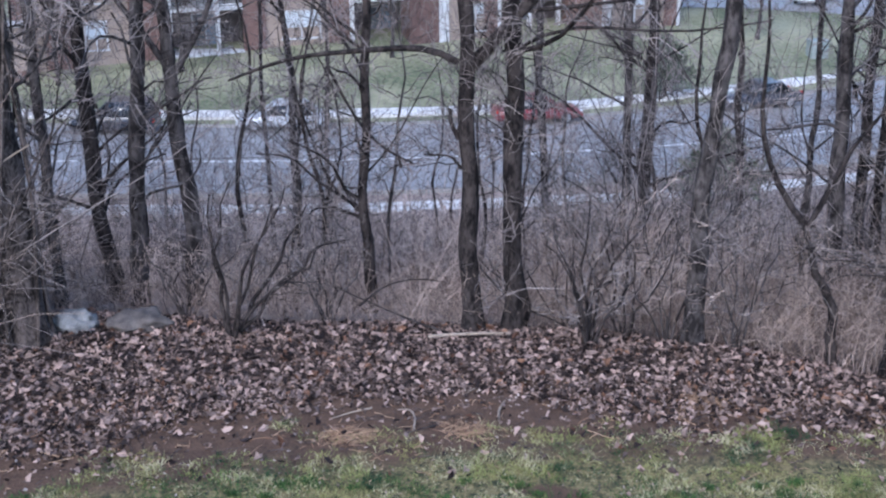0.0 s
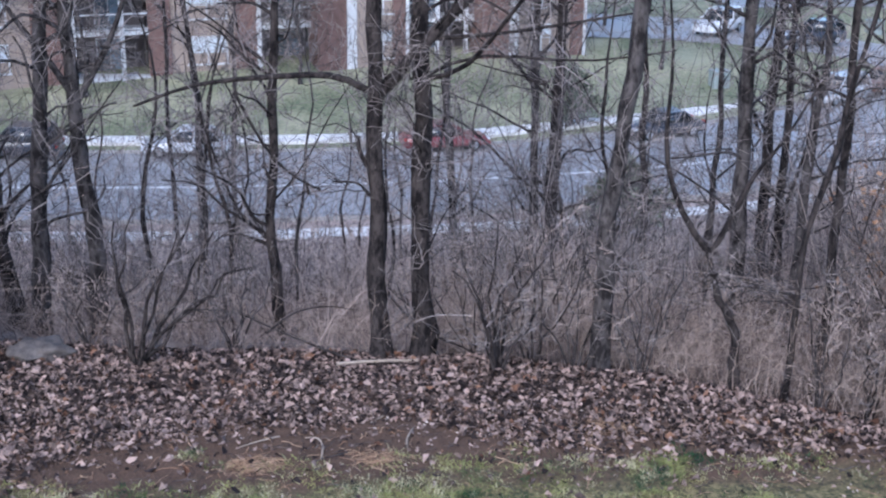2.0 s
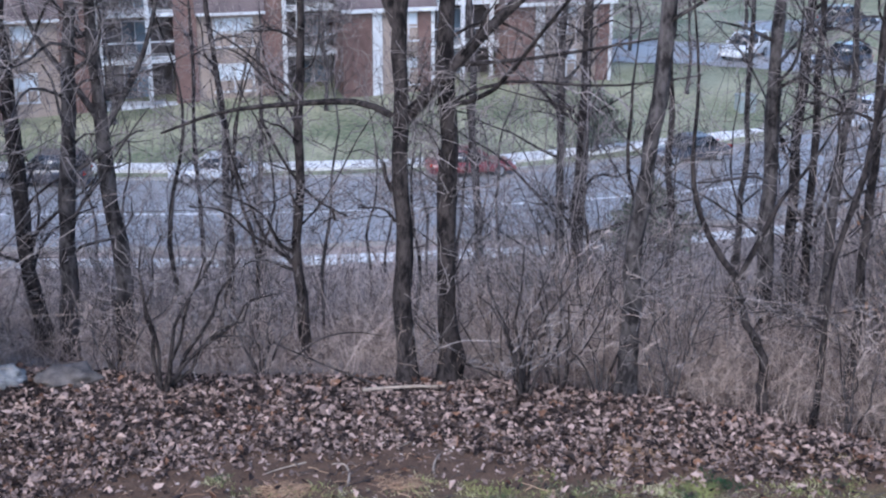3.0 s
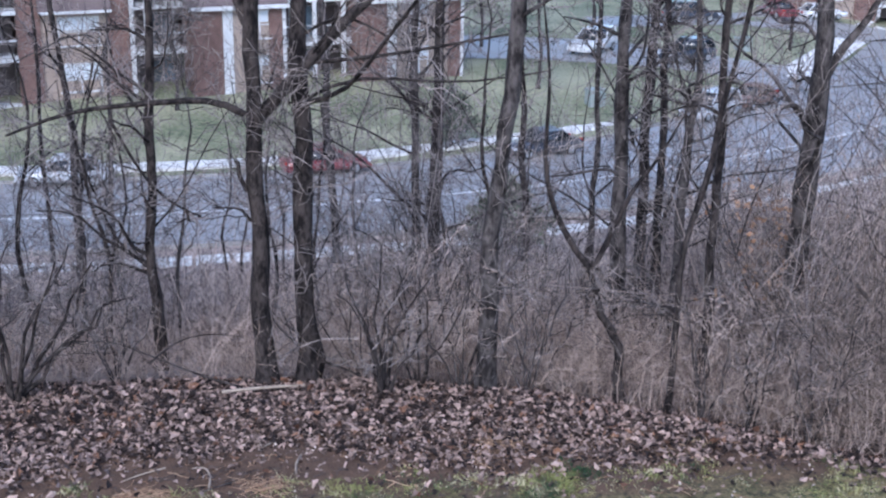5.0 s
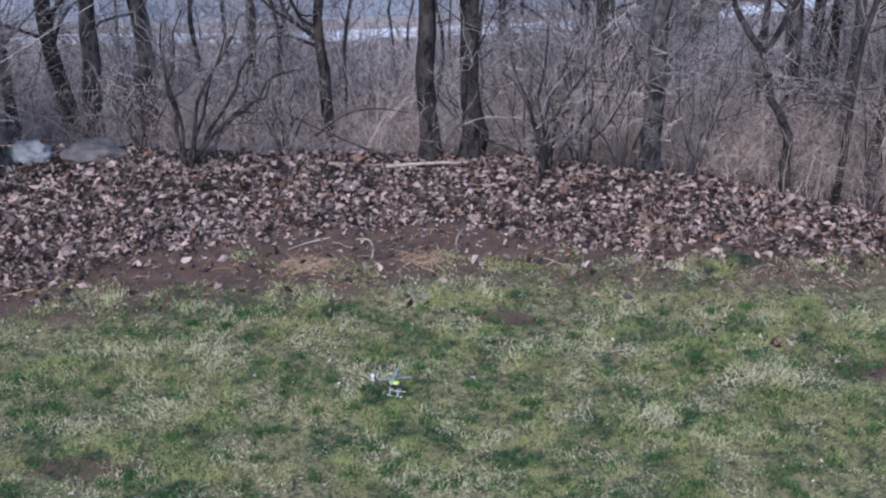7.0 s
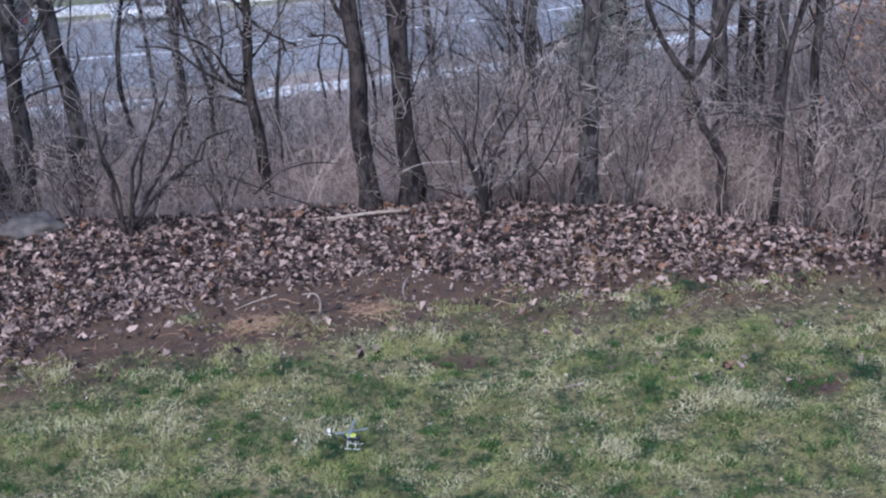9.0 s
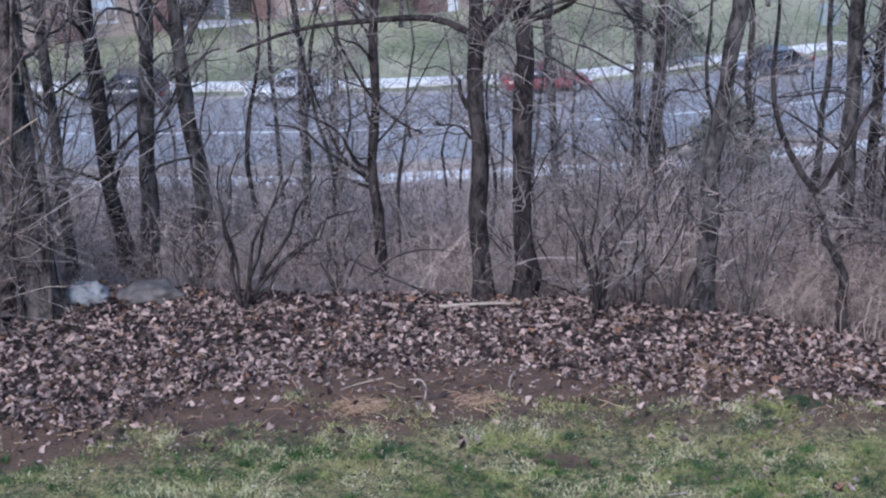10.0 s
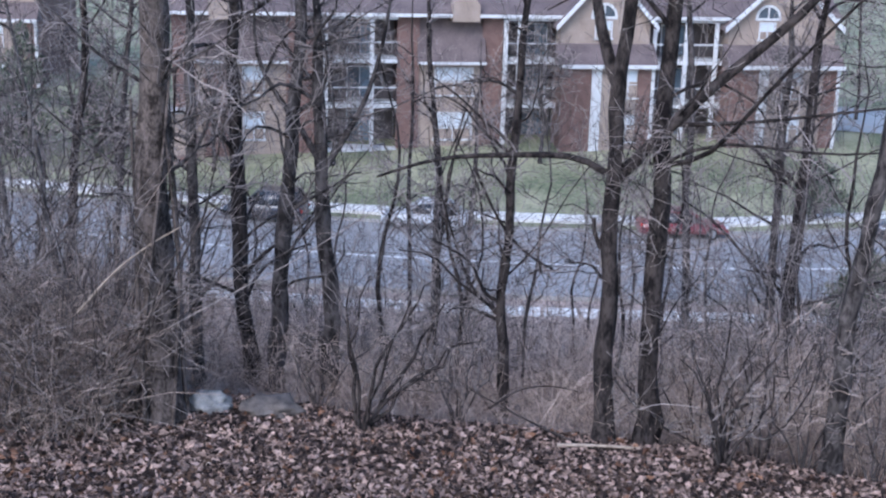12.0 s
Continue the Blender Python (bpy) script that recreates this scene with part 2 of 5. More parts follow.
def tubes(paths, radii, sides=3):
    """Verts and quads of tubes: paths (n, k, 3), radii (n, k)."""
    paths, radii = np.asarray(paths, float), np.asarray(radii, float)
    n, k, _ = paths.shape
    t = np.gradient(paths, axis=1)
    t /= np.linalg.norm(t, axis=2, keepdims=True) + 1e-9
    ref = np.broadcast_to(np.array([0.36, 0.93, 0.05]), t.shape)
    u = np.cross(t, ref)
    u /= np.linalg.norm(u, axis=2, keepdims=True) + 1e-9
    w = np.cross(t, u)
    a = np.arange(sides) * 2 * np.pi / sides
    ring = u[:, :, None] * np.cos(a)[:, None] + w[:, :, None] * np.sin(a)[:, None]
    verts = (paths[:, :, None] + ring * radii[:, :, None, None]).reshape(-1, 3)
    i = np.arange(n)[:, None, None] * k * sides
    j = np.arange(k - 1)[None, :, None] * sides
    s = np.arange(sides)[None, None]
    s2 = (s + 1) % sides
    quad = np.stack([i + j + s, i + j + s2, i + j + sides + s2, i + j + sides + s], -1)
    return verts, quad.reshape(-1, 4)


def resample(pts, k):
    """A smooth line of k points through pts."""
    pts = np.asarray(pts, float)
    d = np.r_[0, np.cumsum(np.linalg.norm(np.diff(pts, axis=0), axis=1))]
    s = np.linspace(0, d[-1], k)
    out = np.stack([np.interp(s, d, pts[:, c]) for c in range(3)], 1)
    for _ in range(2):
        out[1:-1] = out[1:-1] * 0.5 + (out[:-2] + out[2:]) * 0.25
    return out


def sprout(rng, paths, radii, count, length, thin, lift=0.5, lo=0.15, k=5, wild=0.25, spread=1.0, follow=0.6, kink=0.05):
    """Side shoots of the given branches: (paths, radii)."""
    n, kk, _ = paths.shape
    idx = np.repeat(np.arange(n), count)
    s = rng.uniform(lo, 0.98, len(idx)) * (kk - 1)
    a = np.minimum(s.astype(int), kk - 2)
    f = (s - a)[:, None]
    p0 = paths[idx, a] * (1 - f) + paths[idx, a + 1] * f
    along = paths[idx, a + 1] - paths[idx, a]
    along /= np.linalg.norm(along, axis=1, keepdims=True) + 1e-9
    side = rng.normal(size=along.shape)
    side -= (side * along).sum(1, keepdims=True) * along
    side /= np.linalg.norm(side, axis=1, keepdims=True) + 1e-9
    way = along * follow * rng.uniform(0.5, 1.5, (len(idx), 1)) + side * spread + np.array([0, 0, lift])
    way /= np.linalg.norm(way, axis=1, keepdims=True)
    ln = length * rng.uniform(0.45, 1.15, len(idx)) * (1.1 - 0.55 * s / (kk - 1))
    bend = rng.normal(size=way.shape) * wild + np.array([0, 0, lift * 0.5])
    q = np.linspace(0, 1, k)
    out = p0[:, None] + (way[:, None] * q[:, None] + bend[:, None] * (q ** 2)[:, None] * 0.5) * ln[:, None, None]
    out[:, 1:] += rng.normal(size=out[:, 1:].shape) * (ln * kink)[:, None, None]
    r0 = np.minimum((radii[idx, a] * 0.62), thin * rng.uniform(0.6, 1.3, len(idx)))
    r = r0[:, None] * np.linspace(1, 0.35, k)
    return out, r


def yl(x):
    """The road's middle line."""
    return 64.9 + 0.13 * x + 0.0055 * x * x + 4e-5 * x ** 3


def flare(x):
    """How far the street's far side swings out towards the side street."""
    return float(np.interp(x, [8, 16, 24, 28, 33, 36, 45, 51, 57.5, 70], [0, 0.8, 1.2, 2.3, 4.2, 4.6, 7.0, 14.9, 23.3, 38.0]))


def crest(x):
    return 20.8 - 0.05 * x * x if x > 0 else 20.8 - 0.09 * x


def gz(x, y):
    """Height of the ground: the yard, the wooded bank, the road and the lawn beyond."""
    out = flare(x)
    x = max(-60.0, min(45.0, x))
    c, n = crest(x), yl(x) - 9
    if y < c:
        return 0.0
    if y < n:
        s = (y - c) / (n - c)
        return -9.3 * (s * (1.25 - 0.25 * s))
    if y < yl(x) + 10 + out:
        return -9.3
    return -9.3 + min((y - yl(x) - 10 - out) * 0.14, 1.9) + max(0, min(y - 110, 60)) * 0.01


def build_ground():
    xs = np.unique(np.r_[np.linspace(-400, -60, 12), np.linspace(-60, -14, 32), np.linspace(-14, 14, 113), np.linspace(14, 60, 32), np.linspace(60, 400, 12)])
    ys = np.unique(np.r_[np.linspace(-60, 8, 12), np.linspace(8, 26, 91), np.linspace(26, 56, 46), np.linspace(56, 120, 60), np.linspace(120, 700, 16)])
    v = []
    for y in ys:
        for x in xs:
            z = gz(x, y)
            on_road = -8.6 < y - yl(max(-60, min(45, x))) < 8.6 + flare(x)
            if on_road:
                z -= 0.12
            if 8 < y < 60 and abs(x) < 20 and not on_road:
                z += 0.07 * noise.noise(Vector((x * 0.8, y * 0.8, 0)))
            # the leaf bank is a low uneven mound along the trees
            d = y - crest(x)
            if abs(x) < 16:
                z += 0.05 * math.exp(-((d + 0.9) / 0.8) ** 2) * (0.7 + 0.6 * noise.noise(Vector((x * 0.7, 3.3, 0))))
            v.append((x, y, z))
    a = np.arange(len(ys) - 1)[:, None] * len(xs) + np.arange(len(xs) - 1)[None]
    f = np.stack([a, a + 1, a + len(xs) + 1, a + len(xs)], -1).reshape(-1, 4)
    ob = new("ground", mesh_from("ground", v, f, ground_material(), True))
    tagged(ob, "sloping ground of patchy lawn, bare soil and leaf mould", "ground", kind="structure")


def build_strip(name, off0, off1, z0, z1, material, label, category, x0=-110, x1=62, step=1.5, far=0.0):
    """A band of even thickness that follows the road; past the offset far it swings out with the far side."""
    xs = np.arange(x0, x1, step)
    v, f = [], []
    for x in xs:
        xc = max(-60, min(45, x))
        slope = 0.13 + 0.011 * xc + 1.2e-4 * xc * xc
        nx, ny = -slope / math.hypot(1, slope), 1 / math.hypot(1, slope)
        y = yl(xc) + (x - xc) * slope
        for o, z in ((off0, z1), (off1, z1), (off1, z0), (off0, z0)):
            v.append((x + nx * o, y + ny * o + (min(flare(x), 7.0) if o > far else 0.0), z))
    for i in range(len(xs) - 1):
        for j in range(4):
            a, b = i * 4 + j, i * 4 + (j + 1) % 4
            f.append((a, b, b + 4, a + 4)[::-1])
    ob = new(name, mesh_from(name, v, f, material))
    return tagged(ob, label, category, kind="structure")


def build_pavement(off0, off1, label, last=34, far=False):
    """Concrete slabs with open joints between them."""
    base = tagged(new("pavement"), label, "pavement", kind="structure")
    bm = box(-0.735, 0.735, off0, off1, -0.12, 0.05, 0.012)
    first = None
    for i in range(-38, last):
        x = i * 1.5
        xc = max(-60, min(45, x))
        slope = 0.13 + 0.011 * xc + 1.2e-4 * xc * xc + (flare(x + 0.75) - flare(x - 0.75)) / 1.5 * far
        if first is None:
            first = part("slab", bm, CONCRETE, base)
            ob = first
        else:
            ob = new("slab", first.data)
            ob.parent = base
        ob.matrix_basis = pose(x, yl(xc) + flare(x) * far, -9.3 + random.uniform(-0.008, 0.008), 0, 0, math.degrees(math.atan(slope))) @ Matrix.Diagonal((math.hypot(1, slope), 1, 1, 1))
    return base


build_ground()
build_strip("road", -6.0, 6.0, -9.45, -9.33, ASPHALT, "worn grey asphalt street with parked cars", "road", far=5.0)
build_strip("kerb", -6.18, -6.0, -9.45, -9.2, KERB_STONE, "pale concrete kerb beside the street", "kerb")
build_strip("kerb", 6.0, 6.18, -9.45, -9.2, KERB_STONE, "pale concrete kerb beside the street", "kerb", x1=37, far=5.0)
build_strip("road_marking", -0.66, -0.42, -9.34, -9.324, PAINT_LINE, "faded white painted line along the street", "road marking", far=9.0)
build_pavement(-9.0, -7.7, "pale concrete slab pavement below the wooded bank")
build_pavement(7.9, 9.5, "pale concrete slab pavement beside the apartment lawn", last=25, far=True)


# ---------------------------------------------------------------- trees
def trunk_mesh(pts, radii, material, seed, k=22, sides=12, flare=1.15, crook=0.05):
    rng = np.random.default_rng(seed)
    line = resample(pts, k)
    sway = rng.normal(size=(k, 2))
    sway[1:-1] = sway[1:-1] * 0.5 + (sway[:-2] + sway[2:]) * 0.25
    line[1:, :2] += sway[1:] * crook
    r = np.interp(np.linspace(0, 1, k), np.linspace(0, 1, len(radii)), radii)
    r[0] *= flare * 1.15
    r[1] *= 1 + (flare - 1) * 0.35
    v, f = tubes(line[None], r[None], sides)
    v = v.reshape(k, sides, 3)
    c = line[:, None]
    bumps = 1 + 0.12 * rng.normal(size=(k, sides, 1)) + 0.10 * np.sin(np.arange(sides) * 2.1 + seed)[None, :, None] * (np.arange(k)[:, None, None] < 3)
    v = c + (v - c) * bumps
    return mesh_from("trunk", v.reshape(-1, 3), f, material, True), line, r


def twig_mesh(name, sets, material, least=0.0045):
    """One mesh of many thin tubes: sets of (paths, radii)."""
    vs, fs, n = [], [], 0
    for p, r in sets:
        v, f = tubes(p, np.maximum(r, least), 3)
        vs.append(v)
        fs.append(f + n)
        n += len(v)
    return mesh_from(name, np.concatenate(vs), np.concatenate(fs), material)


def limb_part(tree, pts, r0, r1, material, label=""):
    line = resample(pts, 12)
    r = np.linspace(r0, r1, 12)
    v, f = tubes(line[None], r[None], 7)
    ob = tagged(new("limb", mesh_from("limb", v, f, material, True)), label)
    ob.parent = tree
    return line, r


def build_tree(base, path, r, material=BARK, seed=1, height=11.0, limbs=22, reach=2.2, first=0.14, twigs=6, label="", extra=(), category="tree", depth_lean=0.0, low=0, least=0.0045, group="bare trees on the bank", far=False):
    """A bare tree. path: (sideways, up) from its foot; extra: limbs as lists of (sideways, up, away) with end radii."""
    rng = np.random.default_rng(seed)
    x, y = base
    z = gz(x, y) - 0.12
    tree = tagged(new("tree"), label or "bare grey-brown deciduous tree on the wooded bank", category, group)
    tree.location = (x, y, z)
    pts = [(0, 0, 0)] + [(a, 0, b + 0.12) for a, b in path]
    dx, dz = pts[-1][0] - pts[-2][0], pts[-1][2] - pts[-2][2]
    top = pts[-1][2]
    height = max(height, top + 3.0) if height > 3 else height
    if height > top:
        g = height - top
        pts.append((pts[-1][0] + dx / max(dz, 0.5) * g * 0.7 + rng.normal() * 0.15, rng.normal() * 0.4, height))
    pts = [(a, b + depth_lean * c, c) for a, b, c in pts]
    radii = [r, r * 0.86, r * 0.74, r * 0.55, r * 0.12]
    me, line, rr = trunk_mesh(pts, radii, material, seed)
    under(new("trunk", me), tree)
    paths, rads = [], []
    for e, r0, r1 in extra:
        p, q = limb_part(tree, e, r0, r1, material)
        paths.append(resample(p, 7)[None])
        rads.append(np.linspace(r0, r1, 7)[None])
    tp, tr = resample(line, 6)[None], np.interp(np.linspace(0, 1, 6), np.linspace(0, 1, 22), rr)[None]
    l1, r1_ = sprout(rng, tp, tr, limbs, reach * 1.15, min(r * 0.3, 0.04), 0.4, first, 7, wild=0.9, spread=1.15, follow=0.3, kink=0.085)
    crowd_p, crowd_r = [l1], [r1_]
    if low:
        lw, lr = sprout(rng, tp, tr, low, reach * 0.6, 0.016, 0.15, 0.05, 7)
        crowd_p.append(lw)
        crowd_r.append(lr)
    allp = np.concatenate(paths + crowd_p)
    allr = np.concatenate(rads + crowd_r)
    l2, r2 = sprout(rng, allp, allr, twigs + 2, reach * 0.6, 0.015, 0.15, 0.1, 5, wild=0.6)
    l3, r3 = sprout(rng, l2, r2, 4, reach * 0.29, 0.008, 0.12, 0.15, 3, wild=0.4)
    bark = BARK_DARK if material is BARK_DARK else BARK
    if far:
        under(new("branchwork", twig_mesh("branchwork", [(l1, r1_)], bark, least)), tree)
    else:
        for a, b in zip(np.concatenate(crowd_p), np.concatenate(crowd_r)):
            v, f = tubes(resample(a, 8)[None], np.linspace(max(b[0], 0.006), max(b[-1], least), 8)[None], 5)
            under(new("limb", mesh_from("limb", v, f, bark, True)), tree)
    under(new("crown", twig_mesh("crown", [(l2, r2), (l3, r3)], TWIG, least)), tree)
    return tree


def build_shrub(x, y, stems, height, spread, seed, r=0.02, label="", material=BARK_DARK, lines=(), crown=TWIG, shoots=8):
    """A many-stemmed bare shrub: each main stem a part, the fine twigs another."""
    rng = np.random.default_rng(seed)
    z = gz(x, y) - 0.05
    shrub = tagged(new("shrub"), label or "bare many-stemmed shrub at the edge of the leaves", "shrub", "bare shrubs on the bank")
    shrub.location = (x, y, z)
    all_p, all_r = [], []
    for i in range(stems):
        a = (i + 0.5) / stems * 2 - 1 + rng.normal() * 0.12
        h = height * rng.uniform(0.65, 1.1)
        side, away = a * spread * rng.uniform(0.7, 1.15), rng.normal() * spread * 0.35
        pts = [(a * 0.08, 0, 0), (side * 0.32, away * 0.3, h * 0.33), (side * 0.72, away * 0.7, h * 0.68), (side, away, h)]
        if i < len(lines):
            pts = [(0, 0, 0)] + [(a_, rng.normal() * 0.15, b_) for a_, b_ in lines[i]]
        line = resample(pts, 8)
        line[2:] += rng.normal(size=(6, 3)) * 0.05
        rr = np.linspace(r * rng.uniform(0.7, 1.2), max(0.005, r * 0.28), 8)
        v, f = tubes(line[None], rr[None], 6)
        under(new("stem", mesh_from("stem", v, f, material, True)), shrub)
        all_p.append(resample(line, 6)[None])
        all_r.append(np.linspace(rr[0], rr[-1], 6)[None])
    p1, r1 = sprout(rng, np.concatenate(all_p), np.concatenate(all_r), shoots, height * 0.4, 0.012, 0.25, 0.2, 6, wild=0.5)
    p2, r2 = sprout(rng, p1, r1, 4, height * 0.18, 0.006, 0.15, 0.2, 6, wild=0.5)
    v, f = tubes(np.concatenate([p1, p2]), np.maximum(np.concatenate([r1, r2]), 0.004), 3)
    under(new("crown", mesh_from("crown", v, f, crown)), shrub)
    return shrub


MAIN_LIMBS = [
    ([(-0.24, 0, 4.75), (-0.55, -0.1, 5.05), (-1.7, -0.2, 5.0), (-2.9, -0.2, 4.9), (-3.9, -0.1, 4.5)], 0.062, 0.022),
    ([(-0.15, 0, 4.55), (0.25, 0.1, 5.0), (0.75, 0.1, 5.5), (1.1, 0.1, 6.0), (1.8, 0.1, 6.6), (2.7, 0.1, 7.4), (3.6, 0.2, 8.6), (4.2, 0.3, 10.0)], 0.115, 0.035),
    ([(0.85, 0.1, 5.55), (2.0, -0.2, 5.7), (4.2, -0.4, 6.1)], 0.036, 0.016),
    ([(-0.16, 0, 6.2), (-0.4, 0.1, 6.75), (-0.65, 0.3, 8.0), (-0.9, 0.5, 11)], 0.11, 0.015),
    ([(-0.2, 0, 3.0), (-0.35, -0.1, 3.25), (-0.8, -0.2, 3.3)], 0.03, 0.012),
    ([(-0.24, 0, 3.5), (-0.36, 0, 3.75), (-0.38, 0, 4.0)], 0.045, 0.03),
]
SIDE_LIMBS = [
    ([(0, 0, 0.7), (-0.3, -0.2, 1.05), (-0.55, -0.3, 1.4)], 0.03, 0.012),
    ([(0, 0, 0.6), (0.5, -0.2, 0.5), (1.0, -0.2, 0.25)], 0.028, 0.01),
]
HOOK_LIMBS = [
    ([(-0.65, -0.15, 5.05), (-0.29, -0.15, 4.28), (0.0, -0.12, 3.81), (0.39, -0.15, 3.43), (0.88, -0.15, 3.21)], 0.03, 0.02),
    ([(0.62, -0.15, 3.35), (0.66, -0.15, 3.12)], 0.035, 0.02),
]
FORK_LIMBS = [
    ([(-0.14, 0, 4.9), (-0.6, 0, 5.7), (-1.3, 0.1, 6.5), (-1.5, 0.1, 7.0), (-1.4, 0.1, 9.0)], 0.07, 0.01),
    ([(-0.14, 0, 4.7), (0.3, 0, 5.4), (0.75, 0.1, 6.2), (1.1, 0.1, 7.6), (1.3, 0.1, 9.5)], 0.07, 0.01),
]
CROOKED_LIMBS = [
    ([(-0.54, 0, 2.5), (-0.83, 0, 2.77), (-0.98, 0, 3.0), (-1.14, 0, 3.37), (-1.4, 0, 4.0), (-1.41, 0, 4.7), (-1.31, 0, 5.47), (-1.5, 0.1, 7.0)], 0.06, 0.012),
    ([(-0.54, 0, 2.5), (-0.4, 0, 2.86), (-0.18, 0, 3.28), (0.02, 0, 3.9), (0.38, 0, 4.2), (0.9, 0, 5.2)], 0.055, 0.012),
]
RIGHT_LIMBS = [
    ([(0, 0, 5.6), (-0.35, 0, 6.2), (-0.65, 0, 6.1)], 0.07, 0.03),
    ([(0.05, 0, 6.4), (0.4, 0.1, 7.2), (0.9, 0.1, 7.6), (1.6, 0.1, 9.5)], 0.1, 0.015),
]
# foot, then the trunk's line as (sideways, up), and its radius
build_tree((-7.39, 20.46), [(-0.05, 1.75), (-0.05, 3.3), (0.0, 5.16), (0.07, 6.93)], 0.333, seed=101, material=BARK_VINE, height=13, limbs=18, reach=2.6, label="thick old tree trunk wrapped in brown vines", low=6)
build_tree((-7.92, 24), [(-0.02, 3.22), (-0.05, 7.45)], 0.119, seed=102, material=BARK, height=12.7, limbs=22, reach=1.8)
build_tree((-7.38, 26), [(-0.21, 2.82), (-0.31, 5.17), (-0.35, 7.97)], 0.181, seed=103, material=BARK_DARK, height=10.3, limbs=22, reach=2.1)
build_tree((-6.67, 25), [(0.12, 2.28), (0.31, 5.14), (0.58, 7.84)], 0.174, seed=104, material=BARK, height=11.9, limbs=22, reach=2.1)
build_tree((-5.57, 25), [(0.03, 2.98), (-0.14, 4.88)], 0.184, seed=105, material=BARK, height=9, limbs=10, first=0.55, extra=FORK_LIMBS)
build_tree((-2.01, 24.5), [(-0.08, 2.54), (0.04, 4.63), (0.1, 7.04)], 0.105, seed=106, extra=HOOK_LIMBS, material=BARK_DARK, height=11.1, limbs=22, reach=1.7)
build_tree((-0.0, 21.23), [(-0.09, 2.87), (-0.1, 4.74), (-0.14, 5.64), (-0.15, 6.35), (0.02, 7.4)], 0.158, seed=107, material=BARK_DARK, height=12, limbs=9, reach=2.0, first=0.6, label="dark forked tree with a long low side limb", extra=MAIN_LIMBS)
build_tree((0.65, 21.39), [(0.0, 2.0), (0.01, 3.91), (0.03, 5.75), (0.0, 7.5)], 0.176, seed=108, material=BARK_DARK, height=13, limbs=14, reach=2.2, first=0.3, label="straight grey-brown tree beside the forked tree", low=30, extra=SIDE_LIMBS)
build_tree((-5.26, 38), [(0.05, 5.92), (-0.36, 9.79)], 0.126, seed=109, material=BARK_DARK, height=11.9, limbs=10, reach=1.8)
build_tree((-4.09, 36), [(0.12, 5.87)], 0.087, seed=110, material=BARK, height=9.5, limbs=10, reach=1.6)
build_tree((-5.65, 36), [(-0.01, 4.14)], 0.072, seed=111, material=BARK_DARK, height=11.1, limbs=10, reach=1.6)
build_tree((2.15, 36), [(-0.41, 7.06), (-0.67, 10.74)], 0.126, seed=112, material=BARK, height=12.7, limbs=10, reach=1.8)
build_tree((3.56, 20.5), [(-0.02, 0.97), (0.03, 2.13), (0.14, 3.33), (0.28, 4.49), (0.37, 5.52), (0.44, 7.38)], 0.155, seed=113, material=BARK, height=12, limbs=10, first=0.5, label="pale leaning tree trunk on the wooded bank", low=10)
build_tree((3.9, 33), [(-0.05, 5.75), (-0.12, 8.54)], 0.124, seed=114, material=BARK, height=11.9, limbs=22, reach=1.8)
build_tree((4.18, 32), [(0.1, 5.68), (0.09, 8.4)], 0.191, seed=115, material=BARK_DARK, height=9.5, limbs=22, reach=2.2)
build_tree((7.08, 25), [(-0.17, 3.14), (-0.16, 6.19)], 0.174, seed=116, material=BARK, height=11.1, limbs=13, reach=2.1)
build_tree((8.38, 28), [(-0.05, 4.47), (-0.03, 7.2)], 0.142, seed=117, material=BARK_DARK, height=12.7, limbs=13, reach=1.9)
build_tree((6.43, 19.6), [(0.07, 1.4), (0.07, 2.85), (0.44, 3.94), (0.57, 5.1), (0.86, 6.4)], 0.055, seed=118, material=BARK_DARK, height=10.3, limbs=13, reach=1.5)
build_tree((8.42, 27), [(-0.03, 6.28)], 0.101, seed=119, material=BARK_DARK, height=11.9, limbs=13, reach=1.7)
build_tree((7.85, 24), [(0.06, 3.24), (0.19, 6.28)], 0.107, seed=120, material=BARK, height=9.5, limbs=13, reach=1.7)
build_tree((7.55, 21.5), [(0.17, 3.74), (0.07, 7.1)], 0.093, seed=121, material=BARK_DARK, height=11.1, limbs=13, reach=1.7)
build_tree((7.72, 30), [(-0.01, 6.69)], 0.082, seed=122, material=BARK, height=12.7, limbs=13, reach=1.6)
build_tree((6.22, 30), [(-0.26, 5.66)], 0.094, seed=123, material=BARK_DARK, height=10.3, limbs=13, reach=1.7)
build_tree((9.94, 23), [(-0.04, 5.18), (0.07, 6.52), (0.05, 7.73)], 0.236, seed=124, material=BARK, height=12, limbs=14, reach=2.6, first=0.3, label="thick dark tree forking above the bank", low=8, extra=RIGHT_LIMBS)
build_tree((5.78, 20.2), [(0.04, 0.6), (-0.03, 1.05), (-0.23, 1.4), (-0.4, 1.75), (-0.5, 2.15), (-0.54, 2.5)], 0.1, seed=125, material=BARK_DARK, height=2.5, limbs=3, first=0.7, reach=0.8, extra=CROOKED_LIMBS, label="dark crooked small tree forking low down")
build_tree((-11.16, 26), [(-0.3, 1.79), (0.34, 6.59)], 0.101, seed=129, material=BARK_DARK, height=11.9, limbs=22, reach=1.7)
build_tree((-11.89, 30), [(0.16, 4.66), (0.5, 7.87)], 0.100, seed=130, material=BARK, height=9.5, limbs=22, reach=1.7)
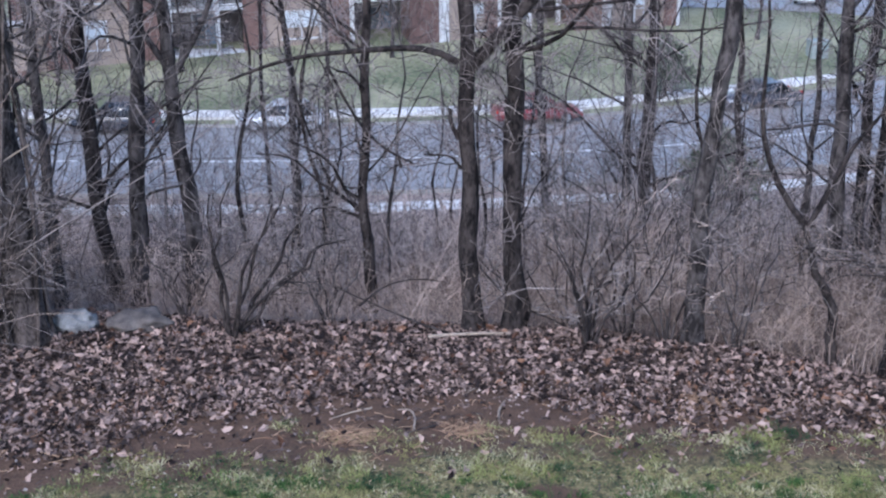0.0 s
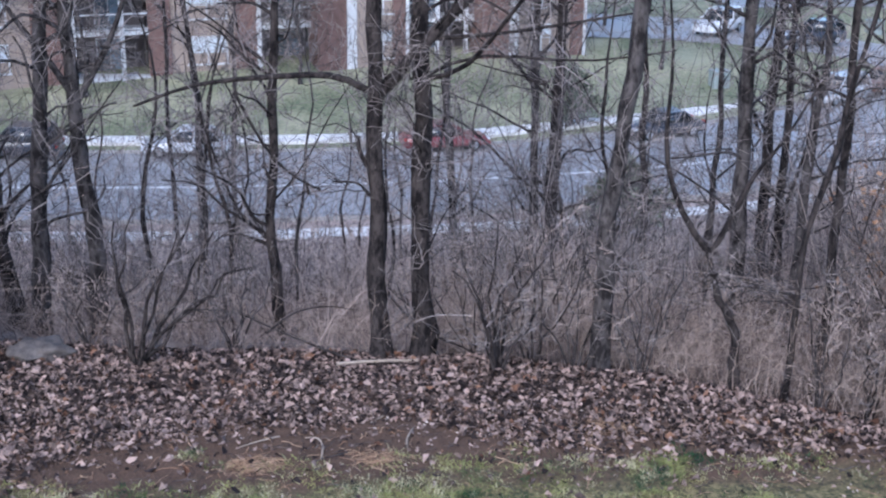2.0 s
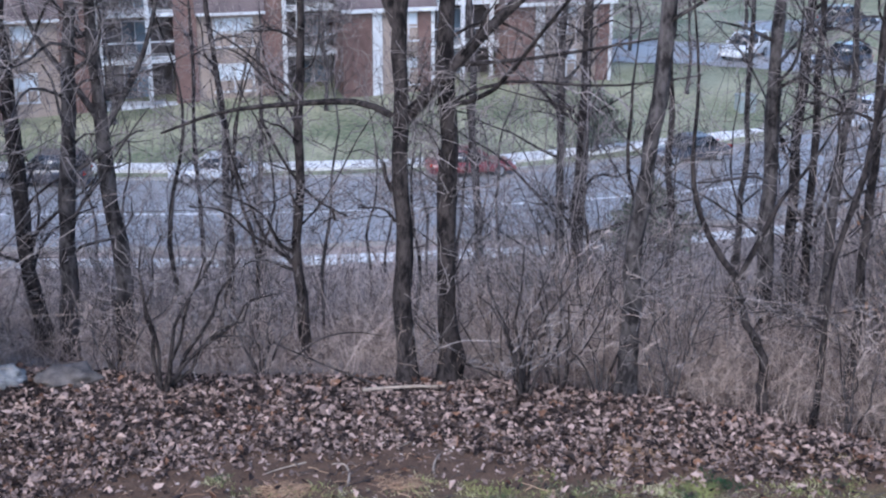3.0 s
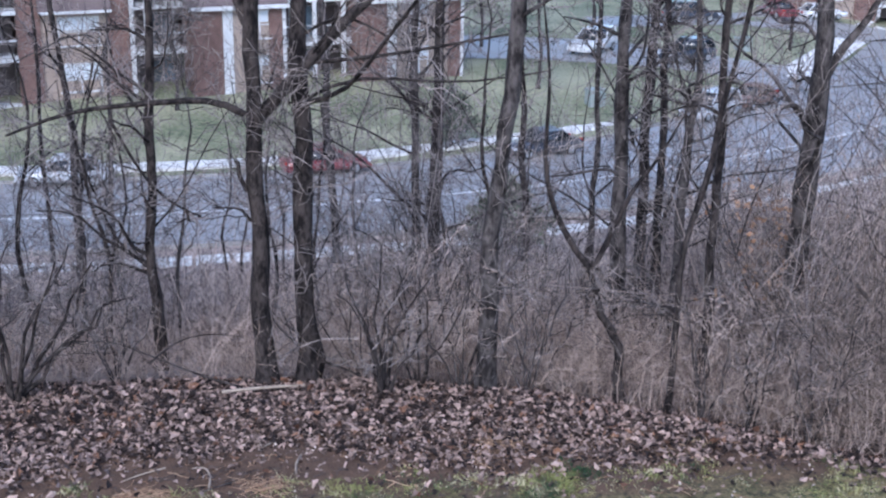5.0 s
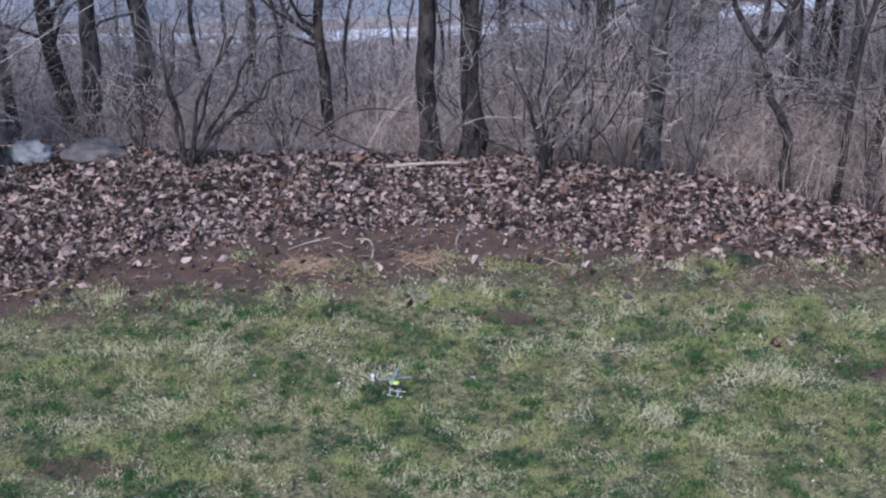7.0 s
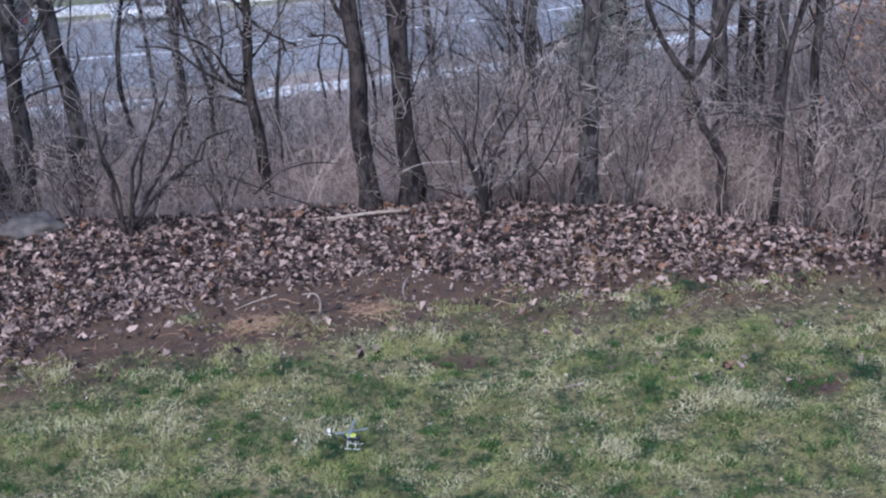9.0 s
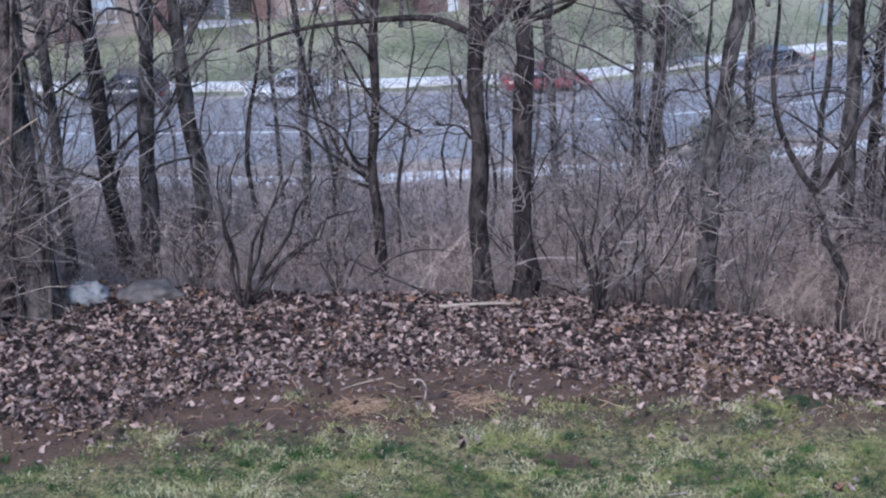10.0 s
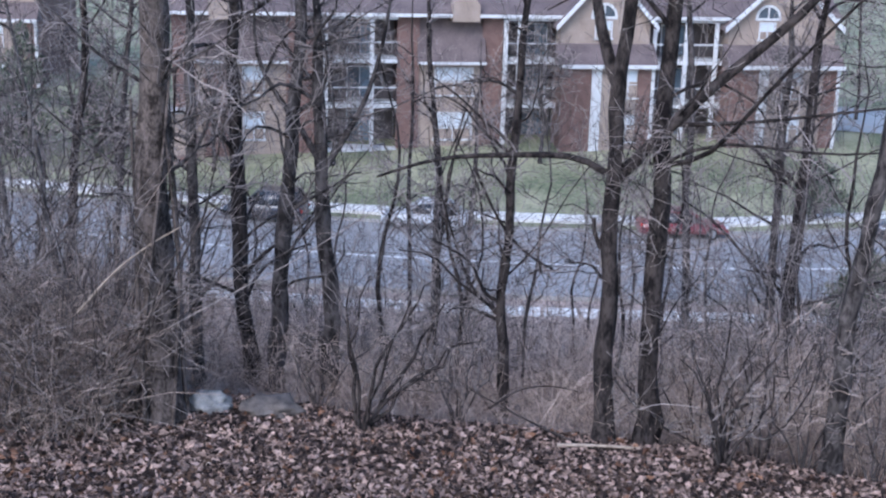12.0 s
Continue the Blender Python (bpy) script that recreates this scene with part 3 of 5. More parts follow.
build_shrub(-4.02, 20.55, 7, 2.6, 1.8, 31, r=0.042, lines=[[(-0.16, 0.61), (-0.28, 1.59), (-0.21, 2.57)], [(-0.02, 0.72), (-0.12, 1.11), (-0.01, 2.01), (0.11, 2.78)], [(0.36, 0.66), (0.69, 0.89), (1.36, 1.55), (1.91, 1.79)], [(0.46, 0.57), (1.1, 1.18), (1.72, 1.87)], [(0.13, 0.44), (0.34, 1.26), (0.69, 2.07), (1.04, 2.67)]])
build_shrub(1.86, 20.3, 6, 2.4, 1.1, 32, r=0.04, lines=[[(-0.11, 0.72), (-0.36, 1.46), (-0.6, 2.19)], [(0.06, 0.74), (0.35, 1.34), (0.81, 1.95)], [(-0.09, 0.91), (-0.12, 1.67), (-0.03, 2.61)], [(-0.16, 0.52), (-0.21, 1.28), (-0.69, 1.8)]])
for i, (x, y, r, h) in enumerate([(-10.4, 23.2, 0.06, 8.5), (-12.4, 25.5, 0.08, 10.0), (11.8, 22.0, 0.08, 9.0), (12.6, 25.0, 0.07, 9.0)]):
    build_tree((x, y), [(0.1, 2.0), (-0.2 + 0.1 * i, 4.0)], r, material=BARK_PALE, seed=440 + i, height=h, limbs=18, reach=2.4, first=0.12, twigs=6, label="thin bare tree at the edge of the vine tangle")
# young trees on the apartment lawn
for i, (x, y, h) in enumerate([(-43.0, 76.0, 9.0), (-37.5, 75.5, 9.0), (-33.5, 78.5, 9.0), (-30.5, 77.5, 8.5), (-24.5, 78.0, 8.0), (-17.5, 80.0, 9.0), (-5.0, 82.5, 6.5), (9.5, 85.0, 7.0), (18.5, 88.0, 9.0), (21.0, 106.0, 12.0), (27.0, 108.0, 12.0), (16.5, 100.0, 12.0)]):
    build_tree((x, y), [(0.1, 2.0), (-0.1, 4.0)], 0.13, material=BARK, seed=400 + i, height=h, limbs=26, reach=3.0, first=0.2, twigs=5, least=0.014, label="bare young tree on the apartment lawn", group="bare trees on the lawn", far=True)

# ---------------------------------------------------------------- thicket on the bank
def build_thicket(name, count, region, height, material, label, seed, lean=0.25, twigs=3, r=0.009, wild=0.3):
    """A mass of thin stems with side twigs. region: (x, y) points drawn by a function."""
    rng = np.random.default_rng(seed)
    xy = region(rng, count)
    z = np.array([gz(a, b) for a, b in xy]) - 0.05
    h = height * rng.uniform(0.35, 1.25, count)
    k = 5
    q = np.linspace(0, 1, k)
    way = np.stack([rng.normal(size=count) * lean, rng.normal(size=count) * lean, np.ones(count)], 1)
    bend = rng.normal(size=(count, 3)) * wild
    p = np.c_[xy, z][:, None] + (way[:, None] * q[:, None] + bend[:, None] * (q ** 2)[:, None]) * h[:, None, None]
    p[:, 1:] += rng.normal(size=(count, k - 1, 3)) * (0.01 + 0.028 * h)[:, None, None]
    rad = (r * rng.uniform(0.5, 1.4, count))[:, None] * np.linspace(1, 0.35, k)
    p1, r1 = sprout(rng, p, rad, twigs, height * 0.42, r * 0.7, 0.15, 0.15, 4, wild=0.9, spread=1.2, kink=0.09)
    ob = new(name, twig_mesh(name, [(p, rad), (p1, r1)], material, 0.0035))
    return tagged(ob, label, "undergrowth", kind="stuff")


def on_bank(y0, y1, bias=1.0, x0=-1.0, x1=1.0):
    def draw(rng, n):
        u = rng.random(n) ** bias
        x_ = rng.uniform(x0, x1, n)
        d = y0 + (y1 - y0) * u
        x = x_ * (4.5 + 0.42 * (20 + d))
        y = np.array([crest(a) for a in np.clip(x, -30, 9)]) + d
        return np.stack([x, y], 1)
    return draw


build_thicket("brush", 4400, on_bank(1.8, 16, 0.9), 1.3, BRUSH, "dense leafless grey-brown brush on the bank", 5, lean=0.45, twigs=5, wild=0.6)
build_thicket("brush", 4200, on_bank(10, 32, 0.9), 1.25, BRUSH, "dense leafless brush lower on the bank", 6, r=0.014, lean=0.45, twigs=4, wild=0.6)
build_thicket("brush", 800, on_bank(4, 28, 1.0, 0.5, 1.0), 2.5, BRUSH, "tall leafless brush below the street's bend", 9, r=0.014, lean=0.35, twigs=7, wild=0.5)
build_thicket("brush", 900, on_bank(9, 36, 0.8, 0.58, 1.05), 3.6, BRUSH, "tall leafless brush below the street's bend", 10, r=0.016, lean=0.3, twigs=7, wild=0.5)
build_thicket("weeds", 3600, on_bank(0.5, 10, 1.0, 0.05, 1.0), 1.35, WEEDS, "dry tan weed stalks among the trees", 7, lean=0.25, twigs=3, r=0.008)
build_thicket("weeds", 1600, on_bank(0.5, 9, 1.2, -1.0, 0.2), 0.9, WEEDS, "dry tan weed stalks among the trees", 8, lean=0.4, twigs=3, r=0.007)


def left_tangle(rng, n):
    x = -8.2 - np.abs(rng.normal(size=n)) * 2.2
    y = 19.6 + rng.uniform(-0.4, 3.8, n)
    return np.stack([x, y], 1)


def right_tangle(rng, n):
    x = 9.6 + np.abs(rng.normal(size=n)) * 1.8
    y = 18.5 + rng.uniform(-1.2, 4.5, n)
    return np.stack([x, y], 1)


def within(x0, x1, y0, y1):
    return lambda rng, n: np.stack([rng.uniform(x0, x1, n), rng.uniform(y0, y1, n)], 1)


build_thicket("brush", 230, within(2.0, 6.4, 26.5, 34.0), 4.4, TWIG, "tall dense grey-brown brush below the pale trunk", 11, r=0.012, lean=0.22, twigs=10, wild=0.45)
build_thicket("brush", 300, within(8.6, 15.5, 20.0, 27.0), 4.8, TWIG, "tall dark brush behind the thick tree", 14, r=0.013, lean=0.3, twigs=10, wild=0.6)
build_thicket("brush", 420, within(9.0, 16.0, 22.0, 31.0), 4.9, BRUSH, "tall dense grey-brown brush behind the thick tree", 12, r=0.012, lean=0.25, twigs=10, wild=0.45)
build_thicket("brush", 130, within(-8.8, -2.4, 27.0, 35.0), 4.6, TWIG, "tall thin dark brush low on the bank", 15, r=0.012, lean=0.25, twigs=9, wild=0.5)
build_thicket("vine_tangle", 200, within(-13.5, -8.4, 19.0, 25.0), 4.4, TWIG, "grey arching vines hanging beside the old trunk", 13, r=0.011, lean=0.4, twigs=9, wild=0.7)
build_thicket("vine_tangle", 950, left_tangle, 2.0, TANGLE, "brown tangle of vines and briars round the old trunk", 51, lean=0.35, twigs=8, r=0.008, wild=0.5)
build_thicket("vine_tangle", 800, right_tangle, 2.4, TANGLE, "brown tangle of briars beside the thick tree", 52, lean=0.35, twigs=8, r=0.008, wild=0.5)


build_thicket("vine_tangle", 130, left_tangle, 3.4, BARK_VINE, "thick looping brown vines round the old trunk", 53, lean=0.5, twigs=5, r=0.02, wild=0.9)
build_thicket("vine_tangle", 70, right_tangle, 3.0, BARK_VINE, "thick looping brown vines beside the thick tree", 54, lean=0.5, twigs=5, r=0.018, wild=0.9)


def build_sapling(x, y, h, r, seed):
    rng = np.random.default_rng(seed)
    tree = tagged(new("sapling"), "thin bare sapling on the wooded bank", "sapling", "saplings on the bank")
    tree.location = (x, y, gz(x, y) - 0.1)
    pts = [(0, 0, 0), (rng.normal() * 0.12, rng.normal() * 0.1, h * 0.35), (rng.normal() * 0.25, rng.normal() * 0.2, h * 0.7), (rng.normal() * 0.4, rng.normal() * 0.3, h)]
    me, line, rr = trunk_mesh(pts, [r, r * 0.75, r * 0.5, 0.012], BARK_DARK if seed % 2 else BARK, seed, 14, 7, crook=0.09)
    under(new("trunk", me), tree)
    tp, tr = resample(line, 6)[None], np.linspace(r, 0.012, 6)[None]
    l1, r1 = sprout(rng, tp, tr, 16, h * 0.26, 0.016, 0.4, 0.2, 6, wild=0.45, spread=1.1, follow=0.35)
    l2, r2 = sprout(rng, l1, r1, 4, h * 0.13, 0.009, 0.35, 0.2, 5)
    l3, r3 = sprout(rng, l2, r2, 2, h * 0.08, 0.007, 0.2, 0.2, 3)
    under(new("crown", twig_mesh("crown", [(l1, r1), (l2, r2), (l3, r3)], TWIG)), tree)
    return tree


kinds = [build_sapling(-12.5 + 4.2 * i, 27.0 + (i * 7) % 5, 5.5 + i * 0.5, 0.035 + 0.006 * i, 60 + i) for i in range(6)]
rng_s = np.random.default_rng(77)
for i in range(76):
    d = 3.0 + 26 * rng_s.random()
    x = rng_s.uniform(-1, 1) * (4.0 + 0.42 * (20 + d))
    y = crest(max(-30, min(9, x))) + d
    if 5 < x < 13 and y < 34 or -8 < x < -2 and y > 29:
        continue
    copy_thing(kinds[i % 6], pose(x, y, gz(x, y) - 0.1, rng_s.normal() * 3, rng_s.normal() * 3, rng_s.uniform(0, 360)))


def build_leafy_sapling(x, y, h, seed):
    """A young beech that has kept its dead leaves."""
    t = build_sapling(x, y, h, 0.03, seed)
    tagged(t, "young beech holding its dry orange leaves", "sapling")
    rng = np.random.default_rng(seed)
    n = 170
    p = np.stack([rng.normal(size=n) * 0.55, rng.normal(size=n) * 0.4, h * rng.uniform(0.45, 0.95, n)], 1)
    a, b = rng.normal(size=(n, 3)) * 0.06, rng.normal(size=(n, 3)) * 0.035
    v = np.stack([p, p + a * 0.5 + b, p + a, p + a * 0.5 - b], 1)
    under(new("foliage", mesh_from("foliage", v.reshape(-1, 3), np.arange(n * 4).reshape(-1, 4), LEAF_TAN)), t)


build_leafy_sapling(9.1, 23.5, 4.9, 91)
build_leafy_sapling(10.3, 24.5, 4.7, 92)
for i, (x, y, n, h, w) in enumerate([(2.5, 20.9, 6, 2.5, 1.2), (3.2, 20.7, 6, 2.7, 1.4), (4.3, 20.5, 6, 2.4, 1.2), (1.6, 21.8, 6, 2.8, 1.3), (-2.6, 22.4, 6, 1.8, 1.0), (6.9, 19.2, 5, 2.3, 0.7), (7.6, 18.9, 4, 2.0, 0.6), (-5.2, 22.6, 6, 2.2, 1.1), (8.6, 18.8, 6, 2.4, 0.9), (3.3, 24.0, 7, 2.7, 1.5), (5.0, 23.0, 6, 2.5, 1.2), (-9.3, 20.4, 8, 2.8, 1.6), (-8.3, 19.6, 7, 1.7, 1.1), (10.6, 20.5, 7, 3.0, 1.4), (4.0, 27.5, 7, 4.4, 1.8), (5.2, 28.5, 6, 4.0, 1.8), (9.8, 23.5, 10, 4.0, 2.0), (11.4, 24.5, 10, 4.2, 2.0), (-9.0, 24.0, 8, 3.5, 1.8), (7.2, 26.5, 8, 3.6, 1.6)]):
    build_shrub(x, y, n, h, w, 300 + i, r=0.022, material=BARK_DARK if i % 3 == 0 else BARK, crown=BRUSH if i % 2 else TWIG, shoots=6)


def build_vine(points, r):
    line = resample(points, 14)
    v, f = tubes(line[None], np.linspace(r, r * 0.5, 14)[None], 6)
    return tagged(new("vine", mesh_from("vine", v, f, BARK_VINE, True)), "brown vine climbing the old trunk", "vine", "vines on the old trunk")


for i in range(7):
    a0, tw = i * 0.9, (-1) ** i * (0.9 + 0.2 * i)
    build_vine([(-7.39 + (0.36 + 0.12 * (k == 0)) * math.cos(a0 + tw * k * 0.3), 20.46 + (0.36 + 0.12 * (k == 0)) * math.sin(a0 + tw * k * 0.3), -0.05 + k * (0.9 + 0.1 * i)) for k in range(6)], 0.035 + 0.006 * (i % 3))


# ---------------------------------------------------------------- leaf litter and grass
def build_litter(count, seed):
    rng = np.random.default_rng(seed)
    x = rng.uniform(-12.5, 12.5, count)
    c = np.array([crest(max(-30, min(9, a))) for a in x])
    d = -6.4 * rng.random(count) + 0.9
    wobble = np.array([noise.noise(Vector((a * 0.5, 7.7, 0))) for a in x])
    # where the drift ends towards the lawn
    near = np.interp(x, [-12, -9, -6, -5, -4, -2.8, -1.6, -0.1, 1.0, 2.2, 3.8, 6, 9, 12], [16.0, 16.2, 16.4, 16.65, 17.5, 17.9, 18.4, 18.75, 18.4, 17.8, 17.65, 17.45, 17.1, 17.0])
    inner = c - near + 0.45 * wobble
    keep = (d > -inner - rng.exponential(0.4, count) * (rng.random(count) < 0.35)) & (rng.random(count) < 0.97) | (rng.random(count) < 0.02)
    x, c, d = x[keep], c[keep], d[keep]
    return x, c + d


def leaf_mesh(name, x, y, size, rng, lift, material=LEAF):
    n = len(x)
    z = np.array([gz(a, b) + ground_rise(a, b) for a, b in zip(x, y)]) + lift
    a = rng.uniform(0, 2 * np.pi, n)
    s = size * (0.45 + 0.95 * rng.random(n) ** 1.6)
    tilt = rng.normal(size=(n, 3)) * 0.75 + np.array([0, 0, 1.0])
    tilt /= np.linalg.norm(tilt, axis=1, keepdims=True)
    u = np.stack([np.cos(a), np.sin(a), np.zeros(n)], 1)
    u -= (u * tilt).sum(1, keepdims=True) * tilt
    u /= np.linalg.norm(u, axis=1, keepdims=True)
    w = np.cross(tilt, u)
    curl = rng.uniform(-0.35, 0.7, n)
    # a lobed, curled blade: six points round a raised midrib
    shape = [(-0.55, 0, 0.1), (-0.2, 0.27, 1), (0.2, 0.2, 0.8), (0.55, 0, 0.5), (0.15, -0.22, 0.8), (-0.22, -0.27, 1)]
    v = np.stack([np.c_[x, y, z] + s[:, None] * (u * p + w * q + tilt * (curl * h)[:, None]) for p, q, h in shape], 1)
    v += rng.normal(size=v.shape) * (0.11 * s)[:, None, None]
    i = np.arange(n)[:, None] * 6
    f = np.concatenate([i + np.array([0, 1, 2, 3]), i + np.array([0, 3, 4, 5])])
    return mesh_from(name, v.reshape(-1, 3), f, material)


def ground_rise(x, y):
    r = 0.0
    if 8 < y < 60 and abs(x) < 20:
        r += 0.07 * noise.noise(Vector((x * 0.8, y * 0.8, 0)))
    if abs(x) < 16:
        r += 0.05 * math.exp(-((y - crest(x) + 0.9) / 0.8) ** 2) * (0.7 + 0.6 * noise.noise(Vector((x * 0.7, 3.3, 0))))
    return r


rng0 = np.random.default_rng(11)
lx, ly = build_litter(56000, 12)
tagged(new("leaf_litter", leaf_mesh("leaf_litter", lx, ly, 0.108, rng0, rng0.uniform(0.0, 0.06, len(lx)))), "thick drift of curled brown fallen leaves", "leaf litter", kind="stuff")
keep = rng0.random(len(lx)) < 0.018 * np.array([1 + 4 * max(0, noise.noise(Vector((a * 0.9, b * 1.1, 9.0)))) for a, b in zip(lx, ly)])
tagged(new("orange_leaves", leaf_mesh("orange_leaves", lx[keep] + 0.03, ly[keep], 0.12, rng0, 0.06, LEAF_ORANGE)), "orange-brown leaves among the fallen leaves", "leaf litter", kind="stuff")
sx, sy = rng0.uniform(-9, 9, 1500), 18.9 - 8 * rng0.random(1500) ** 2.6
tagged(new("scattered_leaves", leaf_mesh("scattered_leaves", sx, sy, 0.055, rng0, 0.015, LEAF_PALE)), "few pale fallen leaves scattered on soil and lawn", "leaf litter", kind="stuff")


def build_grass(tufts, blades, seed):
    """Tufts of bent blades, thinner towards the bare soil and on worn spots."""
    rng = np.random.default_rng(seed)
    x, y = rng.uniform(-8.5, 8.5, tufts), rng.uniform(10.3, 17.9, tufts)
    m = np.array([noise.noise(Vector((a * 0.9, b * 1.2, 2.0))) + 0.5 * noise.noise(Vector((a * 2.6, b * 3.0, 5.0))) for a, b in zip(x, y)])
    edge = np.interp(x, [-8, -5.5, -4, -1.8, -0.3, 0.5, 2.8, 5.1, 8], [15.5, 15.7, 15.96, 16.3, 16.6, 16.7, 16.85, 16.6, 16.3]) - 0.15
    worn = sum(1.3 * np.exp(-((x - a) / 0.8) ** 2 - ((y - b) / 0.25) ** 2) for a, b in ((-3.9, 12.35), (5.7, 14.3), (1.0, 15.6), (-1.2, 11.6)))
    keep = m - worn + np.minimum((edge - y) * 0.45, 0.75) > rng.uniform(-0.4, 0.5, tufts)
    x, y, m = x[keep], y[keep], m[keep]
    tall = rng.uniform(0.6, 1.3, len(x)) * (1 + 0.9 * np.clip(m, -0.5, 1))
    i = np.repeat(np.arange(len(x)), blades)
    n = len(i)
    px, py = x[i] + rng.normal(size=n) * 0.035, y[i] + rng.normal(size=n) * 0.035
    z = np.array([gz(a, b) + ground_rise(a, b) for a, b in zip(x, y)])[i] - 0.01
    h = rng.uniform(0.015, 0.042, n) * tall[i]
    a = rng.uniform(0, 2 * np.pi, n)
    p = np.c_[px, py, z]
    u = np.stack([np.cos(a), np.sin(a), np.zeros(n)], 1) * rng.uniform(0.004, 0.009, n)[:, None]
    out = np.stack([px - x[i], py - y[i], np.zeros(n)], 1) * 14
    lean = (np.stack([rng.normal(size=n) * 0.5, rng.normal(size=n) * 0.5, np.ones(n)], 1) + out * 0.8) * h[:, None]
    bend = lean * np.array([1.9, 1.9, 1.3])
    v = np.stack([p - u, p + u, p + lean * 0.75 + u * 0.8, p + lean * 0.75 - u * 0.8, p + bend], 1)
    j = np.arange(n)[:, None] * 5
    f = np.concatenate([j + np.array([0, 1, 2]), j + np.array([0, 2, 3]), j + np.array([3, 2, 4])])
    return tagged(new("grass", mesh_from("grass", v.reshape(-1, 3), f, GRASS)), "short patchy winter grass with straw-coloured patches", "grass", kind="stuff")


build_grass(42000, 7, 21)


def build_clumps(count, seed):
    """Thicker dark green clumps in the thin lawn."""
    rng = np.random.default_rng(seed)
    cx, cy = rng.uniform(-8, 8, count), rng.uniform(10.6, 15.9, count)
    n = 80
    i = np.repeat(np.arange(count), n)
    w = (0.05 + 0.3 * rng.random(count) ** 3)[i]
    x, y = cx[i] + rng.normal(size=len(i)) * w, cy[i] + rng.normal(size=len(i)) * w * 0.8
    z = np.array([gz(a, b) + ground_rise(a, b) for a, b in zip(cx, cy)])[i] - 0.01
    h = rng.uniform(0.03, 0.07, len(i))
    p = np.c_[x, y, z]
    a = rng.uniform(0, np.pi, len(i))
    u = np.stack([np.cos(a), np.sin(a), a * 0], 1) * 0.007
    tip = p + np.stack([rng.normal(size=len(i)) * 0.6, rng.normal(size=len(i)) * 0.6, np.ones(len(i))], 1) * h[:, None]
    v = np.stack([p - u, p + u, tip + u * 0.5, tip - u * 0.5], 1)
    tagged(new("grass_clumps", mesh_from("grass_clumps", v.reshape(-1, 3), np.arange(len(i) * 4).reshape(-1, 4), CLUMP)), "dark green clumps of grass in the thin lawn", "grass", kind="stuff")


build_clumps(520, 23)


# ---------------------------------------------------------------- boulders and dead wood
def build_rock(x, y, size, seed, label, material=STONE):
    rng = np.random.default_rng(seed)
    bm = bmesh.new()
    bmesh.ops.create_icosphere(bm, subdivisions=4, radius=1.0)
    off = Vector(rng.uniform(-9, 9, 3))
    for v in bm.verts:
        d = 1 + 0.45 * noise.noise(v.co * 1.3 + off) + 0.26 * noise.noise(v.co * 2.9 + off) + 0.07 * noise.noise(v.co * 9 + off)
        v.co = Vector((v.co.x * size[0] * d, v.co.y * size[1] * d, max(v.co.z, -0.5) * size[2] * d))
    ob = part("boulder", bm, material, None, smooth=True)
    ob.location = (x, y, gz(x, y) + ground_rise(x, y) + size[2] * 0.25)
    return tagged(ob, label, "boulder", "boulders among the leaves")


build_rock(-6.72, 20.95, (0.36, 0.28, 0.23), 14, "pale grey rounded boulder among fallen leaves")
build_rock(-5.7, 21.1, (0.5, 0.4, 0.2), 21, "low brown-grey boulder half buried in leaves", STONE_BROWN)


def build_stick(name, pts, r0, r1, material, label, category):
    line = resample(pts, 10)
    v, f = tubes(line[None], np.linspace(r0, r1, 10)[None], 6)
    return tagged(new(name, mesh_from(name, v, f, material, True)), label, category)


def on_ground(points, lift=0.02):
    return [(x, y, gz(x, y) + ground_rise(x, y) + lift + h) for x, y, h in points]


build_stick("stick", on_ground([(0.36, 17.62, 0), (0.36, 17.85, 0.02), (0.42, 18.1, 0.03), (0.47, 18.25, 0)]), 0.022, 0.012, WOOD_PALE, "short pale broken stick on bare soil", "stick")
build_stick("stick", on_ground([(-0.86, 17.3, 0), (-0.84, 17.6, 0.05), (-0.92, 17.85, 0.08), (-1.12, 17.95, 0)]), 0.018, 0.01, WOOD_PALE, "curved pale stick on bare soil", "stick")
build_stick("stick", on_ground([(-1.5, 18.0, 0), (-1.85, 17.8, 0.02), (-2.1, 17.65, 0)]), 0.016, 0.008, WOOD_PALE, "straight pale stick on bare soil", "stick")
build_stick("stick", on_ground([(-0.5, 17.5, 0), (-0.75, 17.3, 0.03), (-1.05, 17.15, 0)]), 0.012, 0.006, BARK, "thin dark stick on bare soil", "stick")
build_stick("stick", on_ground([(0.05, 18.7, 0), (-0.1, 18.5, 0.02)]), 0.014, 0.01, WOOD_PALE, "short pale stick beside the leaves", "stick")
build_stick("stick", on_ground([(2.5, 14.72, 0), (2.25, 14.65, 0.01)], 0.05), 0.012, 0.008, WOOD_PALE, "short pale stick on the grass", "stick")
build_stick("log", on_ground([(-0.75, 20.55, 0), (-0.3, 20.62, 0.03), (0.2, 20.68, 0.02), (0.6, 20.66, 0)], 0.06), 0.035, 0.025, WOOD_PALE, "thin pale log lying at the forked tree's foot", "log")
build_stick("fallen_branch", on_ground([(-0.3, 20.75, 0), (-0.9, 20.85, 0.15), (-1.7, 21.0, 0.45), (-2.3, 21.1, 0.7)]), 0.028, 0.01, BARK_DARK, "dark fallen branch arching over the leaves", "branch")
build_stick("fallen_branch", on_ground([(-1.9, 21.0, 0.4), (-1.5, 21.1, 0.8), (-0.9, 21.1, 0.95), (-0.4, 21.2, 0.85)]), 0.018, 0.007, BARK_DARK, "dark fallen branch arching over the leaves", "branch")
